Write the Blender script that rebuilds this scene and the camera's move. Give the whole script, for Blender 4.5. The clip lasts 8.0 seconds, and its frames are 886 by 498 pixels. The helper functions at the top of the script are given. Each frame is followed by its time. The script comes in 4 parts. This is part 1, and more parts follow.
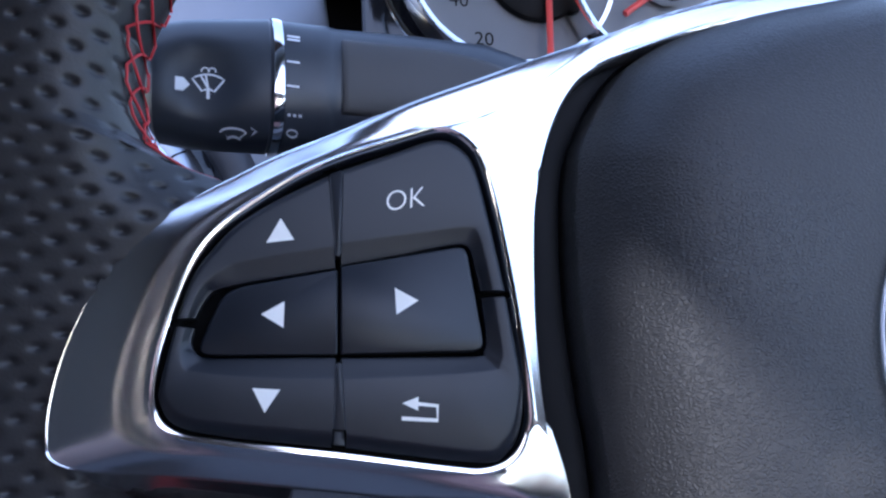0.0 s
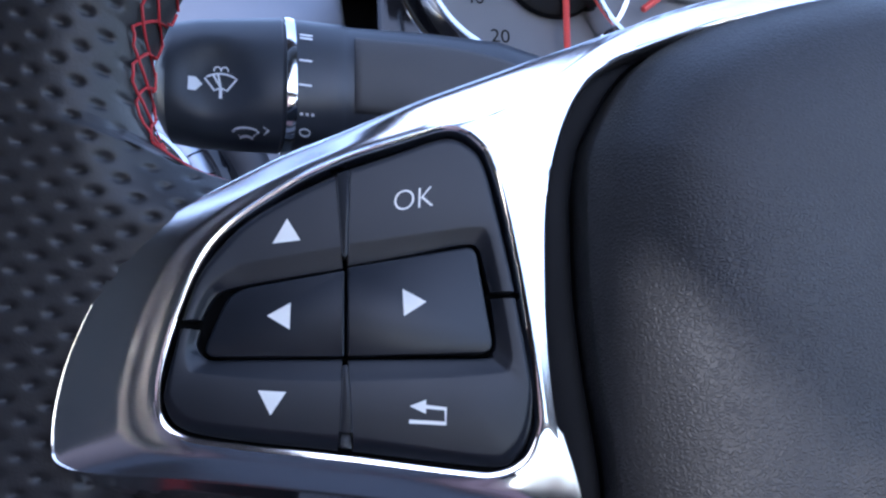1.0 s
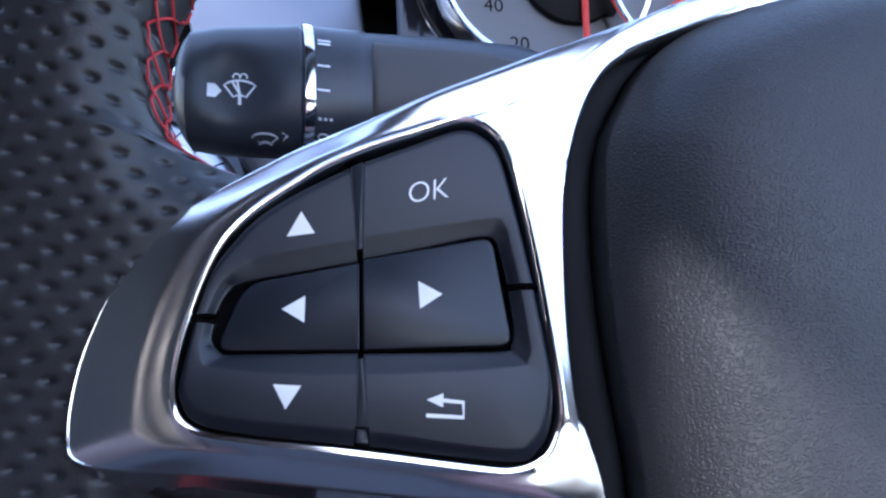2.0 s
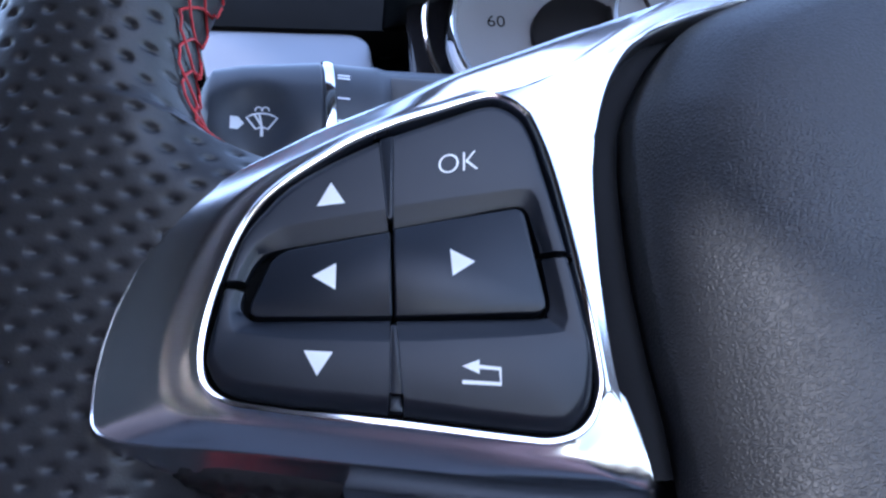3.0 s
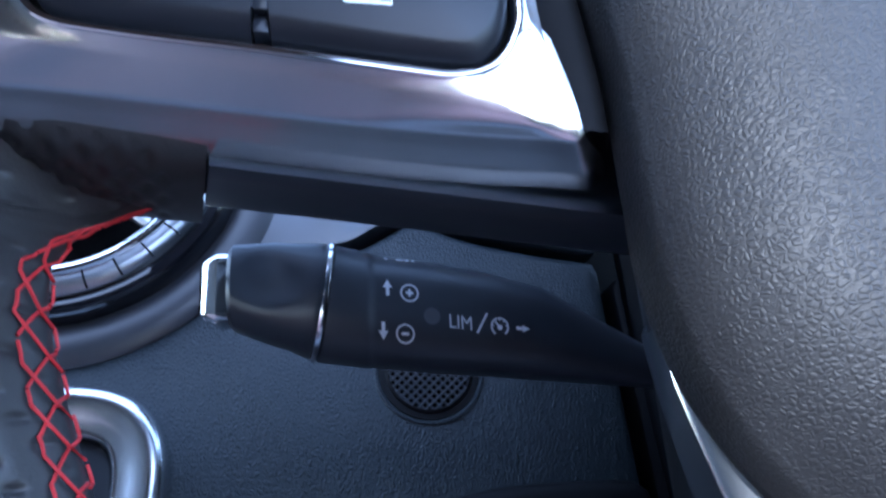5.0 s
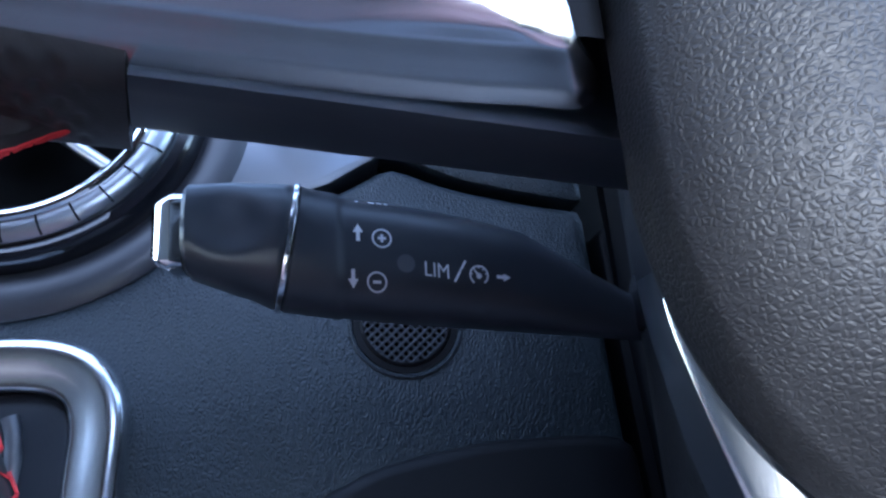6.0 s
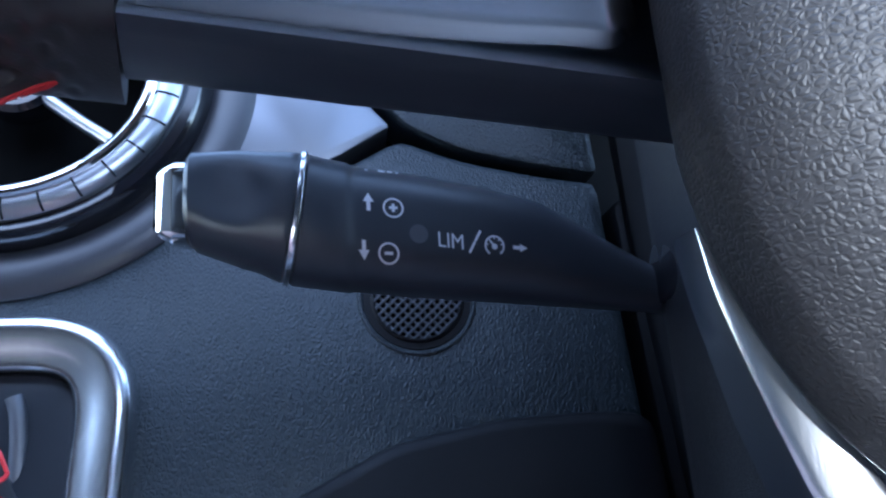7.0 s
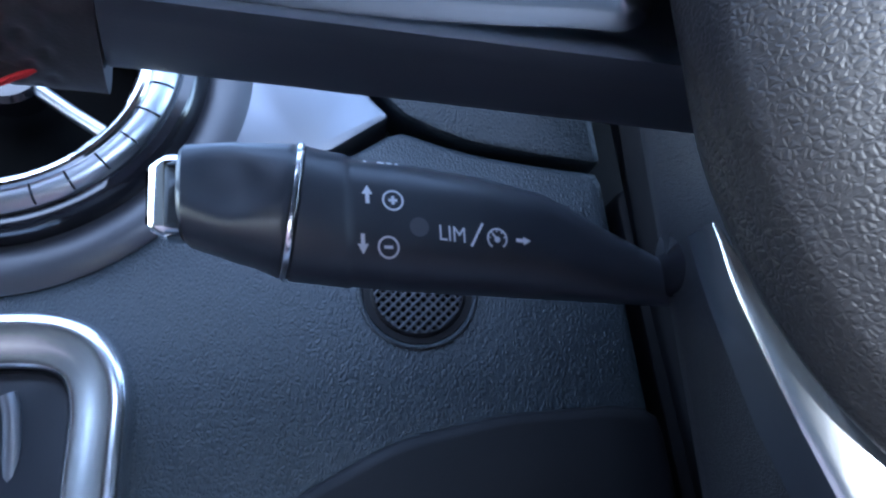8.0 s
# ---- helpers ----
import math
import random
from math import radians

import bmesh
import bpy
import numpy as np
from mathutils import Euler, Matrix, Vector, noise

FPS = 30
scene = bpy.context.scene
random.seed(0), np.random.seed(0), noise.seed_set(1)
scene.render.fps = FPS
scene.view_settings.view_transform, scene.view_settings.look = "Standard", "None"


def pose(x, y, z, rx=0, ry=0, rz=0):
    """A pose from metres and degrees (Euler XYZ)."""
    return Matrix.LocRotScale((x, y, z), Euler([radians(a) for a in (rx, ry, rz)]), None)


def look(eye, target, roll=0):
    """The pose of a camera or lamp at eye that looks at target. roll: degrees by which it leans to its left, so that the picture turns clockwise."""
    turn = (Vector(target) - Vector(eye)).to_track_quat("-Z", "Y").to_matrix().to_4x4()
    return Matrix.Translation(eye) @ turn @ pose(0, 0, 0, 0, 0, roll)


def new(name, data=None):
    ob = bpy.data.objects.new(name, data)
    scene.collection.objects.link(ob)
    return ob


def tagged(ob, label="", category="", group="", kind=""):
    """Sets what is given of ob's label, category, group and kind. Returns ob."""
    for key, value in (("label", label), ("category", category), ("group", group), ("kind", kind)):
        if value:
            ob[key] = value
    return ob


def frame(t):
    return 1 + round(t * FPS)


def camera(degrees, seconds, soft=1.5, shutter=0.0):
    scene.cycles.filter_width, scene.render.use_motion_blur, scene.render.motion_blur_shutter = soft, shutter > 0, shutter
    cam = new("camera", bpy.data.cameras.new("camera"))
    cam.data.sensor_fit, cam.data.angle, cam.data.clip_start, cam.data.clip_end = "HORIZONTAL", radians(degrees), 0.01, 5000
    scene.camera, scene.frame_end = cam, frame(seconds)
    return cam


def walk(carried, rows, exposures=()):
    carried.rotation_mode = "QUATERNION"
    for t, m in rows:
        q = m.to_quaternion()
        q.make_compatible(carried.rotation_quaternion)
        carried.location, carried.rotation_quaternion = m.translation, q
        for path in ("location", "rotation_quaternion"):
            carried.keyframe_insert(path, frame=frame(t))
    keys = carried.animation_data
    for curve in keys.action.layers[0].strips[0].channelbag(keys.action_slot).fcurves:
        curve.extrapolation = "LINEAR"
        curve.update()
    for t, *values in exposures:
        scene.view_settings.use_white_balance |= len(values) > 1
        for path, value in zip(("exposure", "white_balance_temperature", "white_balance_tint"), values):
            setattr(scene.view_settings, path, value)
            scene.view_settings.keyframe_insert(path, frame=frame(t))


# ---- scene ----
# Lengths below are in centimetres in the plane of the steering wheel's button pad: x to the right,
# y towards the dashboard, z up along the wheel. WHEEL tilts that frame into the car.
CM = 0.01
WHEEL = pose(0, 0, 0.80, -22, 0, 0)

cam = camera(58.0, 8.0, soft=2.4, shutter=0.5)
PATH = [
    (0.0, -0.847, -12.989, -2.645, 102.35, 1.61, -11.02),
    (0.5, -0.761, -12.917, -2.585, 102.19, 1.49, -10.43),
    (1.0, -0.616, -12.834, -2.568, 102.25, 1.38, -9.59),
    (1.5, -0.411, -12.751, -2.465, 101.93, 1.26, -8.41),
    (2.8, -0.662, -11.978, -4.565, 109.411, 2.395, -6.773),
    (3.0, -0.750, -11.751, -4.872, 110.63, 2.67, -6.60),
    (3.5, -0.507, -10.878, -6.008, 112.34, 2.92, -5.54),
    (4.0, -0.208, -9.754, -7.388, 112.36, 3.63, -6.50),
    (4.5, 0.476, -8.907, -8.316, 111.30, 3.44, -6.14),
    (5.0, 0.999, -8.218, -8.632, 109.10, 3.31, -6.09),
    (5.2, 1.086, -7.913, -8.592, 107.938, 3.302, -6.794),
    (6.3, 1.417, -6.386, -8.344, 104.903, 3.65, -7.486),
    (6.5, 1.398, -6.232, -8.320, 104.36, 4.43, -6.76),
    (7.0, 1.330, -5.871, -8.439, 104.37, 3.75, -6.64),
    (7.5, 1.311, -5.528, -8.314, 103.92, 3.91, -6.61),
    (8.0, 1.359, -5.388, -8.246, 103.70, 4.03, -6.60),
]
walk(cam, [(t, WHEEL @ pose(x * CM, y * CM, z * CM, rx, ry, rz)) for t, x, y, z, rx, ry, rz in PATH],
     exposures=[(0.0, 3.2, 6150, 20), (3.0, 3.6, 6000, 19), (4.0, 3.7, 5700, 14), (4.5, 4.25, 5650, 13), (5.0, 4.4, 5700, 13), (6.5, 4.55, 5950, 12), (8.0, 5.0, 5950, 11)])

# ---- sky and sun ----
world = bpy.data.worlds.new("sky")
scene.world = world
world.use_nodes = True
wn = world.node_tree
sky = wn.nodes.new("ShaderNodeTexSky")
sky.sky_type = 'NISHITA'
sky.sun_disc = False
sky.dust_density = 1.7
sky.sun_elevation = radians(24)
sky.sun_rotation = radians(210)
wn.links.new(sky.outputs[0], wn.nodes["Background"].inputs[0])
wn.nodes["Background"].inputs[1].default_value = 0.15
sun = new("sun", bpy.data.lights.new("sun", 'SUN'))
sun.data.energy, sun.data.angle, sun.data.color = 1.5, radians(0.5), (1.0, 0.97, 0.93)
SUN_AZ, SUN_EL = radians(210), radians(24)
sun.matrix_world = look((math.sin(SUN_AZ) * 5, math.cos(SUN_AZ) * 5, math.tan(SUN_EL) * 5), (0, 0, 0))


# ---- materials ----
def material(name, colour, rough=0.5, metal=0.0, grain=0.0, grain_size=1.0, cells=False, vary=0.25, coat=0.0, stretch=(1, 1, 1), dust=0.0, spec=0.5):
    """A surface with fine relief (grain, of grain_size mm), blotches of colour and of gloss, and specks of dust."""
    m = bpy.data.materials.new(name)
    m.use_nodes = True
    n, link = m.node_tree.nodes, m.node_tree.links.new
    b = n["Principled BSDF"]
    b.inputs["Metallic"].default_value = metal
    b.inputs["Coat Weight"].default_value = coat
    b.inputs["Specular IOR Level"].default_value = spec
    place = n.new("ShaderNodeTexCoord")
    fit = n.new("ShaderNodeMapping")
    fit.inputs["Scale"].default_value = stretch
    link(place.outputs["Object"], fit.inputs[0])
    broad = n.new("ShaderNodeTexNoise")
    broad.inputs["Scale"].default_value = 55
    broad.inputs["Detail"].default_value = 5
    link(fit.outputs[0], broad.inputs["Vector"])
    fine = n.new("ShaderNodeTexNoise")
    fine.inputs["Scale"].default_value = 1000 / grain_size
    fine.inputs["Detail"].default_value = 3
    link(fit.outputs[0], fine.inputs["Vector"])
    mix = n.new("ShaderNodeMix")
    mix.data_type = 'RGBA'
    mix.inputs["A"].default_value = (*[c * (1 - vary) for c in colour], 1)
    mix.inputs["B"].default_value = (*[min(1, c * (1 + vary)) for c in colour], 1)
    link(broad.outputs[0], mix.inputs["Factor"])
    out = mix.outputs["Result"]
    if dust:
        speck = n.new("ShaderNodeTexVoronoi")
        speck.inputs["Scale"].default_value = 260
        link(place.outputs["Object"], speck.inputs["Vector"])
        dot = n.new("ShaderNodeMath")
        dot.operation = 'LESS_THAN'
        dot.inputs[1].default_value = 0.035
        link(speck.outputs["Distance"], dot.inputs[0])
        some = n.new("ShaderNodeMath")
        some.operation = 'MULTIPLY'
        link(dot.outputs[0], some.inputs[0])
        pick = n.new("ShaderNodeMath")
        pick.operation = 'GREATER_THAN'
        pick.inputs[1].default_value = 1 - dust
        sep = n.new("ShaderNodeSeparateColor")
        link(speck.outputs["Color"], sep.inputs[0])
        link(sep.outputs[0], pick.inputs[0])
        link(pick.outputs[0], some.inputs[1])
        dm = n.new("ShaderNodeMix")
        dm.data_type = 'RGBA'
        link(some.outputs[0], dm.inputs["Factor"])
        link(out, dm.inputs["A"])
        dm.inputs["B"].default_value = (0.5, 0.48, 0.45, 1)
        out = dm.outputs["Result"]
    link(out, b.inputs["Base Color"])
    gloss = n.new("ShaderNodeMapRange")
    gloss.inputs["To Min"].default_value = max(0.02, rough * 0.8)
    gloss.inputs["To Max"].default_value = min(1, rough * 1.2)
    link(broad.outputs[0], gloss.inputs["Value"])
    link(gloss.outputs[0], b.inputs["Roughness"])
    if grain:
        bump = n.new("ShaderNodeBump")
        bump.inputs["Strength"].default_value = 1.0
        bump.inputs["Distance"].default_value = grain * 0.001
        if cells:
            # Uneven pebbles parted by fine winding grooves, over a finer tooth.
            stir = n.new("ShaderNodeTexNoise")
            stir.inputs["Scale"].default_value = 900 / grain_size
            stir.inputs["Detail"].default_value = 2
            link(fit.outputs[0], stir.inputs["Vector"])
            pull = n.new("ShaderNodeVectorMath")
            pull.operation = 'MULTIPLY_ADD'
            pull.inputs[1].default_value = [0.001 * grain_size] * 3
            link(stir.outputs["Color"], pull.inputs[0])
            link(fit.outputs[0], pull.inputs[2])
            cell = n.new("ShaderNodeTexVoronoi")
            cell.feature = 'DISTANCE_TO_EDGE'
            cell.inputs["Scale"].default_value = 1000 / grain_size
            link(pull.outputs[0], cell.inputs["Vector"])
            top = n.new("ShaderNodeMapRange")
            top.interpolation_type = 'SMOOTHSTEP'
            top.inputs["From Max"].default_value = 0.32
            link(cell.outputs["Distance"], top.inputs["Value"])
            tooth = n.new("ShaderNodeMath")
            tooth.operation = 'MULTIPLY_ADD'
            tooth.inputs[1].default_value = 0.1
            link(fine.outputs[0], tooth.inputs[0])
            link(top.outputs[0], tooth.inputs[2])
            link(tooth.outputs[0], bump.inputs["Height"])
        else:
            link(fine.outputs[0], bump.inputs["Height"])
        link(bump.outputs[0], b.inputs["Normal"])
    return m


M_LEATHER = material("black_perforated_leather", (0.023, 0.022, 0.023), 0.42, grain=0.05, grain_size=0.5, vary=0.3, dust=0.06, spec=0.36)
M_BAG = material("grained_black_vinyl", (0.024, 0.024, 0.025), 0.50, grain=0.066, grain_size=0.78, cells=True, vary=0.15, dust=0.02, stretch=(0.9, 1, 1.15))
M_DASH = material("grained_dash_plastic", (0.012, 0.018, 0.023), 0.47, grain=0.19, grain_size=1.7, cells=True, vary=0.15, spec=0.35, stretch=(1.25, 1, 0.85))
M_SATIN = material("satin_silver_metal", (0.72, 0.73, 0.75), 0.22, metal=1.0, grain=0.008, grain_size=0.35, vary=0.05, stretch=(1.6, 1, 0.12))
M_CHROME = material("polished_chrome", (0.85, 0.85, 0.86), 0.09, metal=1.0, vary=0.03)
M_SILVER = material("silver_dash_trim", (0.20, 0.21, 0.23), 0.5, metal=1.0, grain=0.003, grain_size=0.4, vary=0.05)
M_KEY = material("matt_black_key_plastic", (0.008, 0.010, 0.015), 0.40, grain=0.006, grain_size=0.15, vary=0.2, dust=0.015, spec=0.42)
M_GLOSS = material("gloss_black_plastic", (0.008, 0.008, 0.010), 0.12, vary=0.2)
M_STALK = material("fine_textured_black_plastic", (0.028, 0.033, 0.043), 0.40, grain=0.02, grain_size=0.35, vary=0.2)
# Set far down: part of this black is the shade on knee panel and column.
M_DARK = material("dull_black_with_shade", (0.004, 0.004, 0.005), 0.6, grain=0.03, grain_size=0.6, vary=0.25, spec=0.16)
M_SHROUD = material("fine_grained_black_plastic", (0.010, 0.010, 0.012), 0.42, grain=0.06, grain_size=0.7, cells=True, vary=0.2, spec=0.25)
# Holds the blade side's dark reflection in its colour, with dust specks.
M_SIDE = material("darkened_blade_side", (0.016, 0.019, 0.026), 0.3, vary=0.2, dust=0.07, spec=0.5)
M_GRIP = material("rubbery_grey_black", (0.045, 0.042, 0.042), 0.55, grain=0.02, grain_size=0.4)
M_WHITE = material("white_print", (0.86, 0.83, 0.77), 0.5, vary=0.04)
M_GREYPRINT = material("grey_print", (0.72, 0.74, 0.78), 0.5, vary=0.05)
M_RED = material("red_thread", (0.42, 0.016, 0.020), 0.55, grain=0.03, grain_size=0.2, vary=0.3)
# Near-black: in gaps and recesses it stands for their shade, on numerals print.
M_NEAR_BLACK = material("near_black_and_shade", (0.003, 0.003, 0.003), 0.85, spec=0.08)
M_LENS = material("smoked_lamp_lens", (0.085, 0.092, 0.105), 0.3, vary=0.05)
M_GREY = material("grey_satin_plastic", (0.035, 0.035, 0.04), 0.38, grain=0.01, grain_size=0.4, vary=0.1)
M_KNURL = material("grey_satin_metal", (0.42, 0.43, 0.45), 0.34, metal=1.0, vary=0.08)
M_DIAL = material("grey_dial_face", (0.15, 0.16, 0.18), 0.5, vary=0.08)
M_NEEDLE = material("red_needle", (0.65, 0.05, 0.04), 0.45)
M_HEADLINER = material("dark_brown_headliner_cloth", (0.050, 0.033, 0.029), 0.9, grain=0.2, grain_size=1.5)
M_CABIN = material("dark_cabin_plastic", (0.012, 0.012, 0.015), 0.6, grain=0.2, grain_size=1.5)
# Pale tan for unseen side walls that brighten the trim's reflections.
M_TAN_WALL = material("tan_side_reflector", (0.38, 0.27, 0.245), 0.55, grain=0.2, grain_size=2.0)
M_SEAT = material("tan_brown_seat_leather", (0.50, 0.29, 0.26), 0.5, grain=0.2, grain_size=2.0, cells=True)
M_CONCRETE = material("grey_concrete", (0.26, 0.25, 0.23), 0.85, grain=0.8, grain_size=4.0, vary=0.2)
M_CARPET = material("grey_carpet", (0.20, 0.20, 0.21), 0.95, grain=0.6, grain_size=2.0)

# Tinted pane added to dim the sun: about a quarter passes in all.
M_TINT = bpy.data.materials.new("tinted_glass")
M_TINT.use_nodes = True
tn = M_TINT.node_tree
clear, shine, pane_mix = (tn.nodes.new(k) for k in ("ShaderNodeBsdfTransparent", "ShaderNodeBsdfGlossy", "ShaderNodeMixShader"))
clear.inputs["Color"].default_value = (0.47, 0.495, 0.525, 1)
shine.inputs["Roughness"].default_value = 0.02
pane_mix.inputs[0].default_value = 0.05
tn.links.new(clear.outputs[0], pane_mix.inputs[1])
tn.links.new(shine.outputs[0], pane_mix.inputs[2])
tn.links.new(pane_mix.outputs[0], tn.nodes["Material Output"].inputs["Surface"])

# ---- tools ----
BASE = {}


def thing(name, base, label, category, group="", kind=""):
    ob = new(name)
    ob.empty_display_size = 0.02
    ob.matrix_world = WHEEL @ Matrix.Translation(Vector(base) * CM)
    BASE[ob] = Vector(base)
    return tagged(ob, label, category, group, kind)


def mesh_of(name, bm, mat, base, smooth=True):
    for v in bm.verts:
        v.co = (v.co - base) * CM
    bmesh.ops.recalc_face_normals(bm, faces=bm.faces)
    if smooth:
        for f in bm.faces:
            f.smooth = True
        for e in bm.edges:
            if len(e.link_faces) == 2 and e.calc_face_angle(0) > radians(38):
                e.smooth = False
    me = bpy.data.meshes.new(name)
    bm.to_mesh(me)
    bm.free()
    me.materials.append(mat)
    return me


def part(name, bm, mat, parent, label="", smooth=True):
    base = BASE[parent]
    ob = new(name, mesh_of(name, bm, mat, base, smooth))
    ob.parent = parent
    BASE[ob] = base
    return tagged(ob, label)


def spline(points, count, closed=True):
    """A smooth curve through points (Catmull-Rom), resampled to even steps."""
    p = np.array(points, float)
    n = len(p)
    fine = []
    for i in range(n if closed else n - 1):
        a, b, c, d = (p[(i + k) % n] if closed else p[min(max(i + k, 0), n - 1)] for k in (-1, 0, 1, 2))
        for s in np.linspace(0, 1, 24, endpoint=False):
            fine.append(0.5 * (2 * b + (c - a) * s + (2 * a - 5 * b + 4 * c - d) * s * s + (3 * b - a - 3 * c + d) * s ** 3))
    if not closed:
        fine.append(p[-1])
    return even(np.array(fine), count, closed)


def even(p, count, closed=True):
    q = np.vstack([p, p[:1]]) if closed else p
    length = np.r_[0, np.cumsum(np.linalg.norm(np.diff(q, axis=0), axis=1))]
    want = np.linspace(0, length[-1], count, endpoint=not closed)
    return np.stack([np.interp(want, length, q[:, k]) for k in range(q.shape[1])], 1)


def rounded(points, radius, steps=6):
    """A closed outline with its corners rounded; radius is one number or one for each corner."""
    p = [np.array(q, float) for q in points]
    out = []
    for i, b in enumerate(p):
        a, c = p[i - 1], p[(i + 1) % len(p)]
        r = radius[i] if isinstance(radius, (list, tuple)) else radius
        u, v = (a - b) / np.linalg.norm(a - b), (c - b) / np.linalg.norm(c - b)
        r = min(r, 0.48 * np.linalg.norm(a - b), 0.48 * np.linalg.norm(c - b))
        for s in np.linspace(0, 1, steps):
            out.append((1 - s) ** 2 * (b + u * r) + 2 * s * (1 - s) * b + s * s * (b + v * r))
    return np.array(out)


def inset(c, d):
    """A closed outline moved inwards by d (outwards where d is negative)."""
    t = np.roll(c, -1, 0) - np.roll(c, 1, 0)
    t = t / (np.linalg.norm(t, axis=1, keepdims=True) + 1e-9)
    area = np.sum(c[:, 0] * np.roll(c[:, 1], -1) - c[:, 1] * np.roll(c[:, 0], -1))
    n = np.stack([-t[:, 1], t[:, 0]], 1) * (1 if area > 0 else -1)
    return c + n * np.asarray(d).reshape(-1, 1)


def flat(c, y):
    """An outline of x, z laid at depth y (a number or one for each point)."""
    return np.stack([c[:, 0], np.broadcast_to(y, len(c)), c[:, 1]], 1)


def loft(rings, closed=True, first=False, last=False, bm=None, along=False):
    """Skin over rows of points; first and last close the ends, along joins the last row to the first."""
    bm = bm or bmesh.new()
    rows = [[bm.verts.new(p) for p in r] for r in rings]
    n = len(rows[0])
    for a, b in list(zip(rows, rows[1:])) + ([(rows[-1], rows[0])] if along else []):
        for i in range(n if closed else n - 1):
            j = (i + 1) % n
            bm.faces.new((a[i], a[j], b[j], b[i]))
    if first:
        bm.faces.new(rows[0][::-1])
    if last:
        bm.faces.new(rows[-1])
    return bm


def slab(c, top, bottom, bevel, bm=None):
    """A flat piece with a rounded front edge: outline c, front at y = top, back at y = bottom."""
    rings = [flat(c, bottom), flat(c, top + bevel), flat(inset(c, bevel * 0.3), top + bevel * 0.3), flat(inset(c, bevel), top)]
    return loft(rings, first=True, last=True, bm=bm)


def tube(points, radius, sides=8, closed=False, bm=None):
    p = np.array(points, float)
    t = (np.roll(p, -1, 0) - np.roll(p, 1, 0)) if closed else np.gradient(p, axis=0)
    t /= np.linalg.norm(t, axis=1, keepdims=True) + 1e-9
    up = np.tile(np.array([0.0, 1.0, 0.0]), (len(p), 1))
    up[np.abs(t[:, 1]) > 0.95] = (1, 0, 0)
    s = np.cross(t, up)
    s /= np.linalg.norm(s, axis=1, keepdims=True)
    w = np.cross(s, t)
    r = np.broadcast_to(radius, len(p))
    rings = [[q + ri * (math.cos(a) * si + math.sin(a) * wi) for a in np.linspace(0, 2 * math.pi, sides, endpoint=False)]
             for q, ri, si, wi in zip(p, r, s, w)]
    return loft(rings, first=not closed, last=not closed, bm=bm, along=closed)


def disc(cx, cz, r, n=32):
    a = np.linspace(0, 2 * math.pi, n, endpoint=False)
    return np.stack([cx + r * np.cos(a), cz + r * np.sin(a)], 1)


def ribbon(points, width, closed=False):
    """Two edges of a stroke of that width along a line of x, z."""
    p = np.array(points, float)
    t = (np.roll(p, -1, 0) - np.roll(p, 1, 0)) if closed else np.gradient(p, axis=0)
    t /= np.linalg.norm(t, axis=1, keepdims=True) + 1e-9
    n = np.stack([-t[:, 1], t[:, 0]], 1) * width / 2
    return p + n, p - n


def mark(shapes, face, lift=0.012):
    """Printed marks, each an outline or a ("line", points, width, closed) stroke in x, z, laid on the surface y = face(x, z)."""
    bm = bmesh.new()

    def at(q):
        return bm.verts.new((q[0], face(q[0], q[1]) - lift, q[1]))
    for s in shapes:
        if isinstance(s, tuple) and s[0] == "line":
            a, b = ribbon(s[1], s[2], s[3])
            va, vb = [at(q) for q in a], [at(q) for q in b]
            n = len(va)
            for i in range(n if s[3] else n - 1):
                bm.faces.new((va[i], va[(i + 1) % n], vb[(i + 1) % n], vb[i]))
        else:
            bm.faces.new([at(q) for q in s])
    return bm


def lettering(text, size, place, thin=0.0):
    """The letters as a bmesh; place turns the text's own x, y into a point in centimetres."""
    curve = bpy.data.curves.new("letters", 'FONT')
    curve.body, curve.size, curve.resolution_u, curve.offset = text, size, 4, thin
    ob = bpy.data.objects.new("letters", curve)
    scene.collection.objects.link(ob)
    me = bpy.data.meshes.new_from_object(ob.evaluated_get(bpy.context.evaluated_depsgraph_get()))
    bpy.data.objects.remove(ob)
    bpy.data.curves.remove(curve)
    bm = bmesh.new()
    bm.from_mesh(me)
    bpy.data.meshes.remove(me)
    for v in bm.verts:
        v.co = place(v.co.x, v.co.y)
    return bm


def smooth_step(x, a, b):
    s = np.clip((np.asarray(x, float) - a) / (b - a), 0, 1)
    return s * s * (3 - 2 * s)

# ---- steering wheel ----
wheel = thing("steering_wheel", (12, 1.5, -1.2), "black perforated leather steering wheel with red stitching and silver spoke", "steering wheel")
HUB_X, HUB_Z = 12.0, -1.0


def matched(points, steps=12):
    """A closed smooth curve with the same number of steps between each two of its points."""
    p = np.array(points, float)
    n, out = len(p), []
    for i in range(n):
        a, b, c, d = (p[(i + k) % n] for k in (-1, 0, 1, 2))
        for s in np.linspace(0, 1, steps, endpoint=False):
            out.append(0.5 * (2 * b + (c - a) * s + (2 * a - 5 * b + 4 * c - d) * s * s + (3 * b - a - 3 * c + d) * s ** 3))
    return np.array(out)


